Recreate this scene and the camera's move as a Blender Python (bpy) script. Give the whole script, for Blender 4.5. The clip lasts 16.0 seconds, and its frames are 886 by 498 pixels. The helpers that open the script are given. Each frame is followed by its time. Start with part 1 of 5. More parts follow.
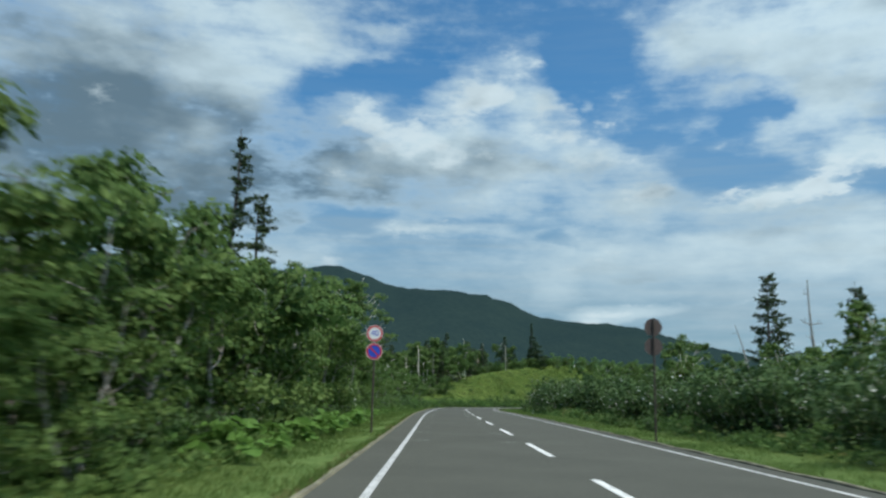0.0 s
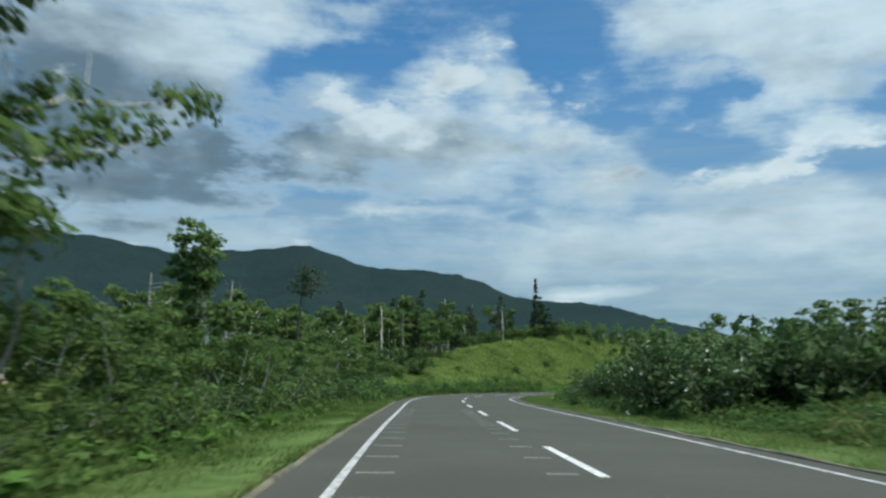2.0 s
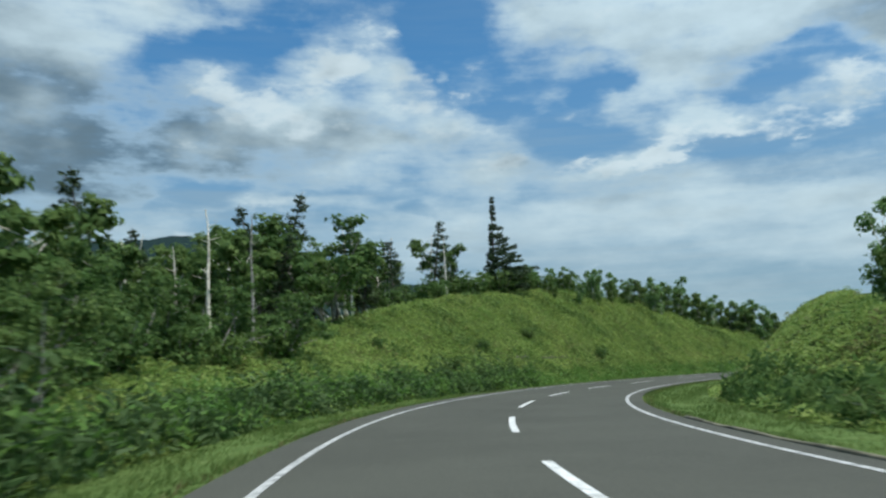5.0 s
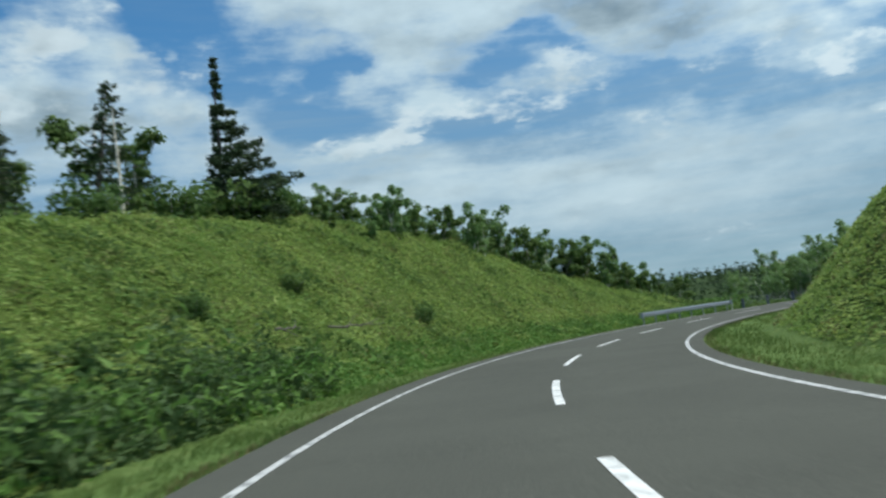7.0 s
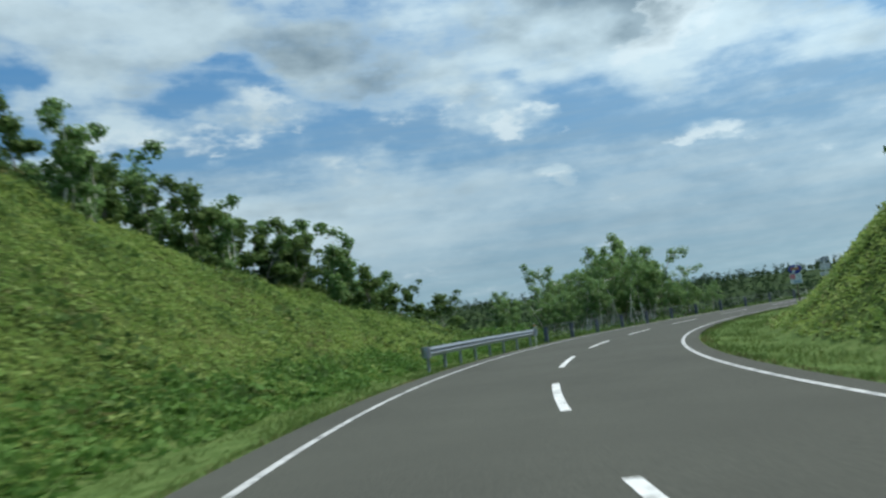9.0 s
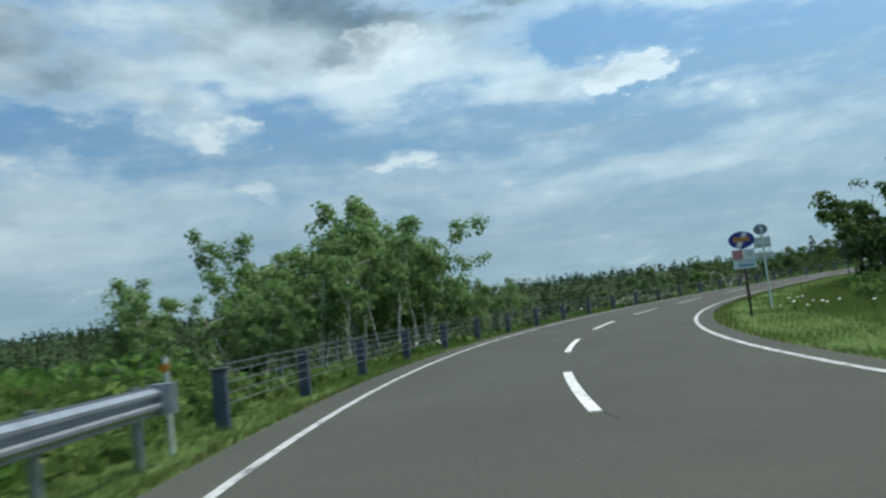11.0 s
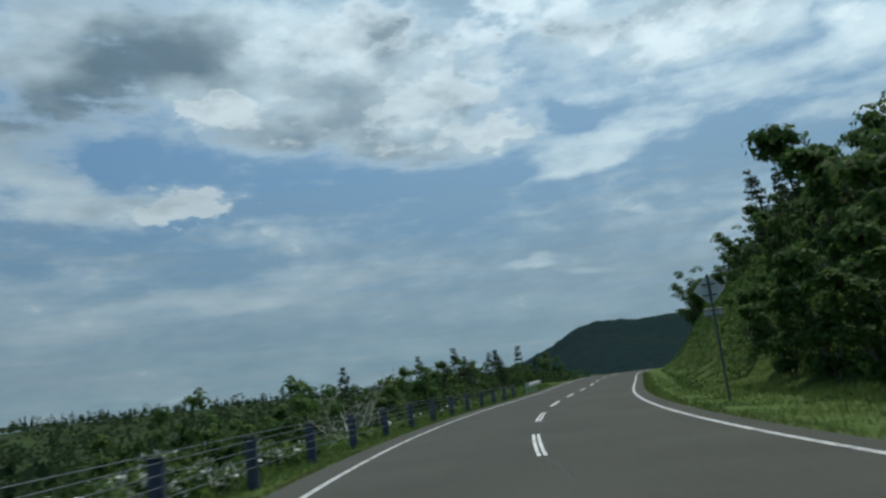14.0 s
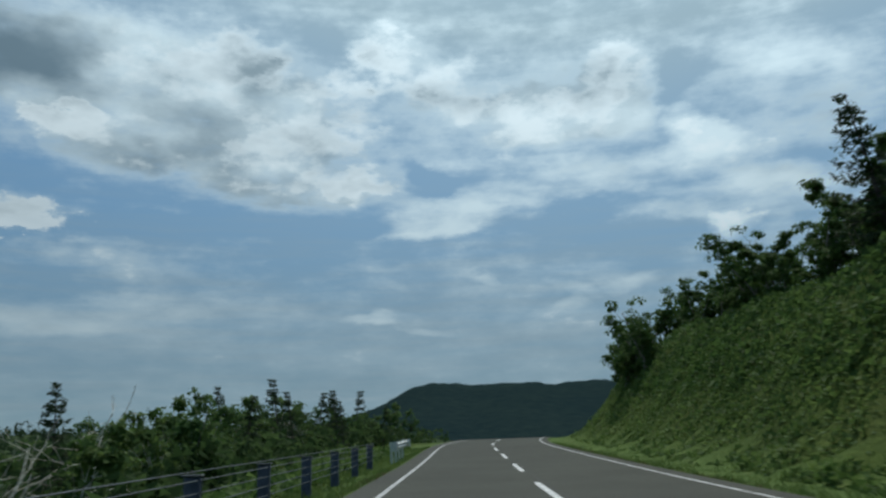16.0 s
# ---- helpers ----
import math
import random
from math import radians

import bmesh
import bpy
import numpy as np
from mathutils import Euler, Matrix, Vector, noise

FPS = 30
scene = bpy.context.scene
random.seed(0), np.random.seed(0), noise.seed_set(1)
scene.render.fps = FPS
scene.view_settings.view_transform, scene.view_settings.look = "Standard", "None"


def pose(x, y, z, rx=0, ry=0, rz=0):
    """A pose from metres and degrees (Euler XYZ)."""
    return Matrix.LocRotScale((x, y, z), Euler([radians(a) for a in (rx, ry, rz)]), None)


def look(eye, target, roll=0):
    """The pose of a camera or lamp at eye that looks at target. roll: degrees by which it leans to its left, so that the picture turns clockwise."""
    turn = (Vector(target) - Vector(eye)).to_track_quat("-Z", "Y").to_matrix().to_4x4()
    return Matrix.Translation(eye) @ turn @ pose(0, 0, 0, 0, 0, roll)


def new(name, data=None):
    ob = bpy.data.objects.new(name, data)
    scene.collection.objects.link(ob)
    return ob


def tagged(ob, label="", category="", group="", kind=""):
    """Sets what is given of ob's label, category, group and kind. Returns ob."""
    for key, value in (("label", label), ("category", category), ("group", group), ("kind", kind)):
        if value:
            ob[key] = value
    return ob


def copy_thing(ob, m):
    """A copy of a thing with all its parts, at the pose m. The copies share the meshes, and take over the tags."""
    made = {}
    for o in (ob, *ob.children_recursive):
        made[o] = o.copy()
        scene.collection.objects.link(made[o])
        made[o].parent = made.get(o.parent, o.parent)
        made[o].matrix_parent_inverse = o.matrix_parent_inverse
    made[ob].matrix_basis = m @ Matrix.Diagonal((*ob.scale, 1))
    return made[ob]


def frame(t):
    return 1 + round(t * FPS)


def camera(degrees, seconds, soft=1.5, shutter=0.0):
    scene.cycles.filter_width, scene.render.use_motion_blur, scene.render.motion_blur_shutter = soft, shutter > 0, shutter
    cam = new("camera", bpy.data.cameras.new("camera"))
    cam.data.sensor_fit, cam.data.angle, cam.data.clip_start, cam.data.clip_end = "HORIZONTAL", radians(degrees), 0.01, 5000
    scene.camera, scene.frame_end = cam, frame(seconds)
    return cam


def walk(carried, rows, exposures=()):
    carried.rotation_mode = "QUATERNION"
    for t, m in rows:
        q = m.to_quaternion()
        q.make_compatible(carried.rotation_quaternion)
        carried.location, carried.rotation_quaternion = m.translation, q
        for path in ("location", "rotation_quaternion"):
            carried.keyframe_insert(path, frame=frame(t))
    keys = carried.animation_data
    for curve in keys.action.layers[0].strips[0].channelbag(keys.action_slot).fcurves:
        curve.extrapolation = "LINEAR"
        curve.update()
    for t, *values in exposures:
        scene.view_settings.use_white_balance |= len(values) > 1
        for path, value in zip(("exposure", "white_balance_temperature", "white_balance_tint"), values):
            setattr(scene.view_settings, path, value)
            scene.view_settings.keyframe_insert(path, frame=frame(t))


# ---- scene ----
cam = camera(57.07, 16.0, soft=2.45, shutter=0.32)
# seconds, eye (x, y, z), turn (rx, ry, rz)
PATH = [
    (0.0, -2.544, -1.748, 1.282, 100.05, -1.33, -0.58),
    (0.5, -2.451, 10.835, 1.222, 100.10, -1.11, -0.77),
    (1.0, -2.411, 23.084, 1.187, 99.94, -1.20, -1.27),
    (1.5, -2.406, 34.942, 1.150, 99.39, -0.87, -2.05),
    (2.0, -2.343, 45.824, 1.110, 98.79, -0.65, -2.49),
    (2.5, -2.223, 56.275, 1.055, 98.64, -0.60, -2.88),
    (3.0, -2.020, 66.772, 0.975, 98.60, -0.67, -3.16),
    (3.5, -1.774, 76.285, 0.881, 98.54, -0.45, -3.88),
    (4.0, -1.521, 84.855, 0.796, 98.42, 0.08, -5.23),
    (4.5, -1.223, 92.920, 0.724, 98.25, 0.80, -7.28),
    (5.0, -0.712, 100.929, 0.662, 98.00, 1.59, -10.08),
    (5.5, 0.327, 109.271, 0.605, 97.67, 2.35, -13.68),
    (6.0, 2.178, 117.949, 0.541, 97.16, 3.26, -18.02),
    (6.5, 4.644, 126.118, 0.476, 96.25, 5.09, -22.66),
    (7.0, 7.829, 133.780, 0.407, 95.58, 6.35, -27.48),
    (7.5, 11.516, 140.845, 0.347, 95.24, 6.08, -32.44),
    (8.0, 15.636, 147.449, 0.307, 95.24, 6.04, -37.53),
    (8.5, 20.352, 153.659, 0.286, 95.89, 6.15, -43.48),
    (9.0, 25.940, 159.467, 0.284, 96.06, 6.44, -49.16),
    (9.5, 32.204, 164.841, 0.302, 95.71, 6.68, -54.57),
    (10.0, 38.965, 169.674, 0.336, 95.21, 6.77, -59.86),
    (10.5, 46.067, 173.858, 0.386, 94.88, 6.71, -65.07),
    (11.0, 53.336, 177.307, 0.451, 95.08, 6.47, -70.23),
    (11.5, 60.578, 179.975, 0.529, 96.12, 6.06, -75.39),
    (12.0, 67.796, 181.885, 0.618, 98.07, 5.42, -80.61),
    (12.5, 75.503, 183.045, 0.725, 99.91, 4.87, -85.92),
    (13.0, 83.267, 183.343, 0.848, 100.73, 5.67, -91.05),
    (13.5, 91.172, 182.961, 0.990, 100.65, 6.31, -96.54),
    (14.0, 98.826, 182.165, 1.144, 101.03, 6.82, -101.77),
    (14.5, 106.365, 180.779, 1.313, 101.17, 6.19, -106.10),
    (15.0, 113.554, 179.188, 1.488, 102.19, 4.51, -109.49),
    (15.5, 119.806, 177.215, 1.645, 103.37, 2.99, -112.00),
    (16.0, 126.700, 175.024, 1.815, 103.96, 1.87, -113.85),
]
EXPOSURES = [(0.0, 0.08), (9.0, 0.0), (11.5, -0.05), (12.1, -0.05), (12.5, -0.3), (13.0, -0.5), (15.0, -0.75), (16.0, -0.75)]
walk(cam, [(t, pose(x, y, z, rx, ry, rz)) for t, x, y, z, rx, ry, rz in PATH], EXPOSURES)

# The road's centre line: bend per metre every 15 m and height every 30 m, from 30 m behind the start.
BENDS = [-0.0027, -0.00177, -0.00084, 5e-05, 0.0003, -0.00024, -0.00119, -0.00017, 0.00035, -0.0081, -0.01343, -0.01119, -0.01223, -0.01248, -0.01136, -0.0115, -0.01225, -0.01276, -0.01143, -0.00826, -0.00543, -0.00326, 0.00055, 0.00067, -0.00541, -0.0135]
RISES = [0.27, 0.01, -0.07, -0.18, -0.51, -0.71, -0.97, -0.94, -0.69, -0.2, 0.54, 1.22, 2.2, 3.28]
S_START, S_END = -30, 345
DASH_PHASE = 6.66
LINE_AT = 3.41


def _centre():
    s = np.arange(S_START, S_END + 0.01, 1.0)
    bend = np.interp(s, S_START + 15.0 * np.arange(len(BENDS)), BENDS)
    bend = np.convolve(np.pad(bend, 7, mode="edge"), np.ones(15) / 15, "valid")
    head = np.cumsum(bend)
    zero = -S_START
    head -= head[zero]
    x, y = np.cumsum(-np.sin(head)), np.cumsum(np.cos(head))
    q = np.linspace(S_START, S_START + 390, 391)
    z = np.interp(q, S_START + 30.0 * np.arange(len(RISES)), RISES)
    z = np.convolve(np.pad(z, 15, mode="edge"), np.ones(31) / 31, "valid")
    return s, x - x[zero], y - y[zero], np.interp(s, q, z), head


CS, CX, CY, CZ, CH = _centre()


def on_road(s, d):
    """Plan place at s metres along the centre line and d metres to its right (arrays or numbers)."""
    a = np.interp(s, CS, CH)
    # beyond the known stretch the line runs straight on
    over = np.maximum(s - S_END, 0) + np.minimum(s - S_START, 0)
    x = np.interp(s, CS, CX) - over * np.sin(a) + d * np.cos(a)
    y = np.interp(s, CS, CY) + over * np.cos(a) + d * np.sin(a)
    return x, y


def road_z(s):
    return np.interp(s, CS, CZ)


def along(x, y):
    """For arrays of plan places: metres along the centre line, and to its right."""
    x, y = np.atleast_1d(np.asarray(x, float)), np.atleast_1d(np.asarray(y, float))
    s, d = np.empty(len(x)), np.empty(len(x))
    for a in range(0, len(x), 20000):
        px, py = x[a : a + 20000, None], y[a : a + 20000, None]
        j = np.argmin((px - CX[::2]) ** 2 + (py - CY[::2]) ** 2, axis=1) * 2
        h = CH[j]
        ex, ey = px[:, 0] - CX[j], py[:, 0] - CY[j]
        s[a : a + 20000] = CS[j] - ex * np.sin(h) + ey * np.cos(h)
        d[a : a + 20000] = ex * np.cos(h) + ey * np.sin(h)
    return s, d


def ease(v):
    v = np.clip(v, 0, 1)
    return v * v * (3 - 2 * v)


def wobble(x, y, size, seed=0.0):
    """Smooth rolling noise for arrays, about -1 to 1."""
    a = np.sin(x / size * 1.7 + seed) * np.cos(y / size * 1.3 - seed * 1.7)
    b = np.sin(x / size * 3.9 - y / size * 2.7 + seed * 2.3) * 0.5
    c = np.sin(x / size * 7.3 + y / size * 8.9 + seed * 3.1) * 0.25
    return (a + b + c) / 1.5


# Heights of the ground beside the road. Rows: s, height at the top of the cutting or fill, metres from the line to its foot and to its top.
LEFT = [(-60, 0.2, 6.5, 14), (60, 0.2, 6.5, 14), (95, 0.4, 6.5, 14), (120, 1.3, 6.3, 14), (138, 2.6, 6.2, 14), (147, 4.1, 6.2, 15.5), (154, 5.6, 6.2, 16.5), (163, 7.0, 6.2, 17),
        (173, 8.5, 6.2, 18), (180, 8.8, 6.2, 18.5), (188, 7.8, 6.2, 18), (193, 6.7, 6.1, 17.5), (198, 5.3, 6.0, 17), (205, 3.4, 6.0, 16), (211, 1.7, 6.0, 15), (216, 0.4, 6.0, 15), (222, -2.2, 6.0, 14),
        (240, -5.0, 5.8, 16), (260, -5.5, 5.8, 18), (290, -4.0, 5.8, 20), (315, -1.5, 5.8, 18), (340, -0.5, 5.8, 16), (420, 0.5, 6, 16)]
RIGHT = [(-60, 0.6, 6.5, 16), (60, 0.8, 6.5, 16), (100, 1.0, 7, 15), (114, 0.9, 7, 14), (124, 1.9, 7, 13), (134, 3.3, 6.8, 12.5), (150, 4.7, 6.5, 12), (170, 5.3, 6.3, 12),
         (188, 5.3, 6.3, 12), (200, 4.2, 6.5, 12), (210, 2.2, 7.5, 13), (222, 1.0, 9, 16), (245, 2.4, 9, 17), (262, 2.4, 9.5, 17), (275, 4.2, 8.0, 14), (285, 6.0, 6.8, 13),
         (295, 6.7, 6.3, 12.8), (325, 6.7, 6.0, 12.8), (345, 5.4, 5.8, 12), (420, 3, 6, 14)]


def lie(x, y):
    """Height of the ground at plan places."""
    s, d = along(x, y)
    x, y = np.atleast_1d(np.asarray(x, float)), np.atleast_1d(np.asarray(y, float))
    z = road_z(s)
    out = np.zeros(len(s))
    for side, rows in ((-1, LEFT), (1, RIGHT)):
        t = np.array(rows, float)
        top, foot, edge = (np.interp(s, t[:, 0], t[:, n]) for n in (1, 2, 3))
        e = d * side
        lift = top * (0.35 * np.clip((e - foot) / (edge - foot), 0, 1) + 0.65 * ease((e - foot) / (edge - foot)))
        beyond = np.clip((e - edge) / 60, 0, 1)
        if side < 0:
            lift = lift + beyond * np.interp(s, [-60, 60, 150, 200, 230, 420], [1.5, 1.0, -4.0, -5.0, -7.0, -9.0])
        else:
            lift = lift + beyond * np.interp(s, [-60, 60, 120, 200, 260, 420], [2.5, 1.5, 2.0, 2.0, 14.0, 14.0])
        rough = np.clip((e - foot) / 6, 0, 1) * 0.35
        lift = lift + rough * wobble(x, y, 9.0, side * 1.3) + rough * 0.7 * wobble(x, y, 2.6, side + 4.0)
        gutter = -0.10 * ease((e - 4.3) / 0.6)
        out = np.where(e > 0, lift + gutter, out)
    # inside the bend the land rolls on evenly from one stretch of the road to the other
    inner = 2.0 + 7.0 * ease((x - 20) / 100) + 0.8 * wobble(x, y, 30.0, 5.0)
    deep = ease((d - 18) / 26)
    out = out * (1 - deep) + (inner - z) * deep
    far = ease((np.abs(d) - 60) / 160)
    away = np.hypot(x - 60, y - 120)
    level = -7.0 + 27.0 * ease((away - 230) / 480) + 2.5 * wobble(x, y, 90.0, 2.0)
    return z * (1 - far) + out * (1 - far) + level * far - 0.06

# ---- world, sun ----
world = bpy.data.worlds.new("sky")
scene.world = world
world.use_nodes = True
SUN_YAW, SUN_UP = -130.0, 65.0
sun = new("sun", bpy.data.lights.new("sun", "SUN"))
sun.data.energy, sun.data.angle, sun.data.color = 3.5, radians(0.6), (1.0, 0.94, 0.84)
way = Vector((-math.sin(radians(SUN_YAW)), math.cos(radians(SUN_YAW)), math.tan(radians(SUN_UP)))).normalized()
sun.matrix_world = look(way * 400, (0, 0, 0))

# Cloud masses, blue gaps and grey undersides of the sky: heading, height, half width, half height (degrees), tilt, weight.
CLOUDS_AHEAD = [(-2, 20.2, 5.2, 3.3, 1, 0.9), (4.2, 17.7, 5.7, 3.1, 3, 0.9), (-8.2, 17.9, 5.3, 1.7, -15, 0.8), (1.6, 14.9, 8.5, 3.1, 2, 0.8), (-4.9, 15, 4.9, 2.9, 0, 0.6), (-13, 14.9, 5.9, 2.5, 10, 0.9), (-24.2, 13.3, 5.2, 0.7, 7, 0.9), (-18.3, 10.8, 12.2, 2.7, -2, 0.5), (1.5, 10.9, 6.8, 0.8, 1, 0.7), (-10.5, 9.1, 9.4, 2.4, 0, 0.45), (-12.4, 5.9, 3.1, 0.7, 0, 0.8), (-8.2, 7.7, 2.4, 1.5, 0, 0.4), (10.2, 9.4, 3.1, 1.2, 3, 0.6), (-11, 19.6, 0.7, 0.5, -2, 0.6), (24.4, 19.1, 14.5, 8.1, 9, 1.1)]
CLOUDS_AHEAD_HIGH = [(12.6, 22.9, 6.8, 2.8, 6, 0.9), (18.8, 13.3, 12, 4.9, 6, 0.9), (-23.6, 23.5, 8.1, 2.6, -7, 0.9), (-30.3, 23.6, 6.7, 3.6, -10, 0.8), (-25.8, 18.1, 6.6, 2.5, -6, 0.45), (-30.1, 15.8, 2.6, 1, -7, 0.7), (12.2, 24.8, 8, 3.2, 6, 0.8), (-25.3, 9, 10.2, 4, -3, 0.4)]
CLOUDS_ASIDE = [(-25.6, 22.2, 10.3, 2.7, -6, 0.8), (-26.8, 17.8, 4.3, 2.3, -6, 0.45), (-37.9, 16.6, 5.8, 1.4, 3, 0.8), (-29.5, 15.3, 2.1, 1.1, -6, 0.6), (-41.9, 19.7, 5.3, 2.8, -12, 0.8), (-35.5, 13.5, 2.5, 0.4, 3, 0.5), (-34, 9.1, 10.6, 2.6, -6, 0.4), (-46.4, 13.2, 1.7, 0.6, -11, 0.5), (-56.2, 15, 4.2, 2, -14, 0.8), (-45.4, 18.2, 7.1, 2.5, -11, 0.9), (-46.7, 8.6, 11.8, 3.4, 5, 0.42), (-34.4, 9.6, 5.9, 1.4, 1, 0.45)]
CLOUDS_TURN = [(-49, 21, 16.8, 4.1, -6, 0.9), (-30.4, 20.7, 9.4, 3.2, 0, 0.65), (-55.6, 17.6, 8, 1.9, 2, 0.6), (-58, 14.2, 2.8, 1, -8, 0.7), (-67.9, 18.1, 6, 3.2, -12, 0.9), (-71, 11.9, 2.7, 0.8, -11, 0.6), (-58.6, 10.2, 1.1, 0.4, -8, 0.6), (-47, 10.8, 17.5, 2.8, 2, 0.35), (-68.5, 9.4, 10.7, 2.3, 5, 0.3), (-77.5, 15.9, 4.6, 2.4, -15, 0.8), (-42.6, 7.2, 12.8, 1.6, -1, 0.3)]
CLOUDS_LAST = [(-92.4, 22.8, 7.9, 3.8, -6, 0.9), (-102.8, 20.9, 8.2, 4.2, -10, 0.9), (-66, 20.6, 11.9, 5.4, 2, 0.85), (-84.2, 15.5, 5.7, 1.4, 6, 0.9), (-114.9, 15.9, 4.9, 1, 4, 0.8), (-82.1, 25.8, 12.4, 4, -2, 0.9), (-116.2, 19.8, 5, 1.7, -15, 0.6), (-84.1, 8.6, 13, 1.2, 9, 0.35), (-109.7, 9.2, 2.8, 0.5, 2, 0.4), (-100.1, 9.4, 13.2, 1.9, 5, 0.25), (-75.8, 16.1, 7.8, 1.5, -2, 0.4)]
CLOUDS_END = [(-96.5, 23.8, 11.3, 5.6, -2, 0.9), (-102.7, 19.3, 9, 3.3, -4, 0.8), (-114.3, 24.2, 7.5, 4.1, -8, 0.8), (-123.6, 22.8, 6.5, 3.7, -11, 0.9), (-132.2, 20.2, 2.8, 2.1, -14, 0.8), (-114.8, 16.4, 5.7, 1.5, 0, 0.75), (-127.4, 18, 8.5, 1.5, -2, 0.75), (-117.2, 12, 1.3, 0.4, -8, 0.6), (-123.2, 11.2, 2.1, 0.6, -9, 0.5), (-111, 9.3, 3.6, 0.5, 1, 0.45), (-88.8, 9.3, 12.5, 1.1, 3, 0.3), (-82.8, 25, 9.2, 4.5, 4, 0.9)]
CLOUDS_END_RIGHT = [(-126, 24.2, 3.9, 3.2, -6, 0.9), (-132.7, 20.1, 2.9, 1.4, -8, 0.8), (-136.1, 17.2, 3.3, 1.2, -9, 0.7), (-117.1, 16.9, 7, 1.7, -3, 0.6), (-133.9, 14.3, 1.6, 1, -7, 0.8), (-138.9, 21.8, 8.1, 3.2, 1, 0.5), (-127.5, 11.1, 2.3, 0.6, -5, 0.5), (-122.8, 10.3, 1.4, 0.5, -4, 0.5), (-113.1, 8.4, 1.6, 0.4, -2, 0.5), (-110.7, 28.3, 3.9, 1.9, 0, 0.7), (-138, 15.4, 9, 1.5, 0, 0.4), (-141.1, 24.5, 7, 2.1, -13, 0.5)]
HEAPS_END = [(-125.5, 24.9, 4.1, 3.1, -8, 0.9), (-121.3, 22.9, 5.2, 3, -6, 0.7), (-115.1, 25.4, 3.9, 2.8, -4, 0.7), (-109.4, 27.7, 4.1, 2.4, -1, 0.8), (-109.1, 24.5, 4.3, 2.9, -1, 0.6), (-98.2, 27.1, 4.9, 2.1, 3, 0.8), (-93, 24.6, 5.4, 2.9, 5, 0.7), (-101.9, 23.9, 6.6, 3.4, 1, 0.6), (-87.5, 22.1, 2.8, 1.3, 6, 0.7), (-105.1, 20.1, 5.4, 3.1, 0, 0.8), (-97, 19.4, 6.3, 2.7, 2, 0.7), (-108.6, 18.9, 2.1, 1.4, -2, 0.7), (-132.7, 20.9, 2.1, 1.3, -10, 0.9), (-131.4, 19.7, 3.4, 1.4, -9, 0.8), (-133.7, 14.8, 1.6, 1, -9, 1), (-85.8, 15.8, 2.9, 1.3, 4, 0.9)]
HEAPS_TURN = [(-86.2, 15.5, 2.7, 1.3, -3, 1), (-82.9, 15.1, 4.2, 0.8, -2, 0.8), (-88.1, 21.7, 2.4, 1.5, -2, 0.6), (-70.2, 11.3, 2.4, 0.6, -5, 0.8), (-57.8, 13.5, 3.3, 1.3, -2, 0.6), (-67.5, 19.3, 3.2, 3, -3, 0.5), (-38, 16.1, 3.3, 1, -3, 1), (-34.4, 15.1, 4.9, 0.9, -2, 0.8), (-28.7, 14.7, 1.8, 0.8, -1, 0.7), (-58, 14.3, 3, 1.2, -8, 0.9), (-54.7, 16.9, 4.8, 1.1, 6, 0.6), (-71, 12, 2.5, 0.7, -11, 0.9), (-58.6, 10.2, 1.2, 0.4, -8, 0.8), (-67.6, 18.5, 3.4, 2.5, -12, 0.7), (-90.6, 21.8, 4.6, 1.9, -6, 0.6)]
HEAPS_AHEAD = [(-2.8, 21.2, 5, 2.2, 1, 0.8), (2.6, 19, 6.1, 1.9, 15, 0.8), (-24.2, 13.4, 5.2, 0.6, 6, 0.9), (-13.4, 15.2, 5.5, 1.9, 8, 0.7), (-8.2, 18.3, 4.9, 1.1, -12, 0.8), (1.7, 16.9, 7.3, 2.3, 2, 0.5), (-12.4, 5.9, 3.1, 0.7, 0, 0.8), (-8.2, 7.9, 2.4, 1.4, 0, 0.5), (1.9, 10.9, 4.4, 0.6, 2, 0.6), (-23.6, 23, 5.5, 1.8, -7, 0.5), (-30.1, 15.8, 2.3, 0.8, -7, 0.7), (9.4, 23.8, 3.7, 1.5, 5, 0.6)]
GAPS = [(0.7, 11.5, 1.8, 0.4, 1, 0.7), (-8, 10.8, 2.2, 0.6, 0, 0.7), (6.9, 11.3, 2.4, 0.9, 3, 0.7), (-10.7, 23.7, 3.7, 2.8, -2, 0.9), (5.1, 21.7, 3.7, 1.5, 3, 0.5), (-16.2, 17.8, 3.1, 1.1, -3, 0.8), (-20.3, 14.9, 3.3, 0.7, -4, 0.5), (-11.1, 21.4, 4.9, 2.6, -1, 0.6), (-32.6, 17.8, 2.6, 1.3, -8, 0.5), (-32.6, 13.5, 5.8, 0.9, 1, 0.6), (-36.7, 18, 4.4, 0.7, -9, 0.4), (-21.9, 17.2, 2.4, 2.3, -4, 0.4), (-36.3, 19.4, 2.7, 0.8, -2, 0.8), (-32.7, 17.1, 4.1, 0.8, -1, 0.6), (-47.5, 15, 4.4, 0.9, -6, 0.7)]
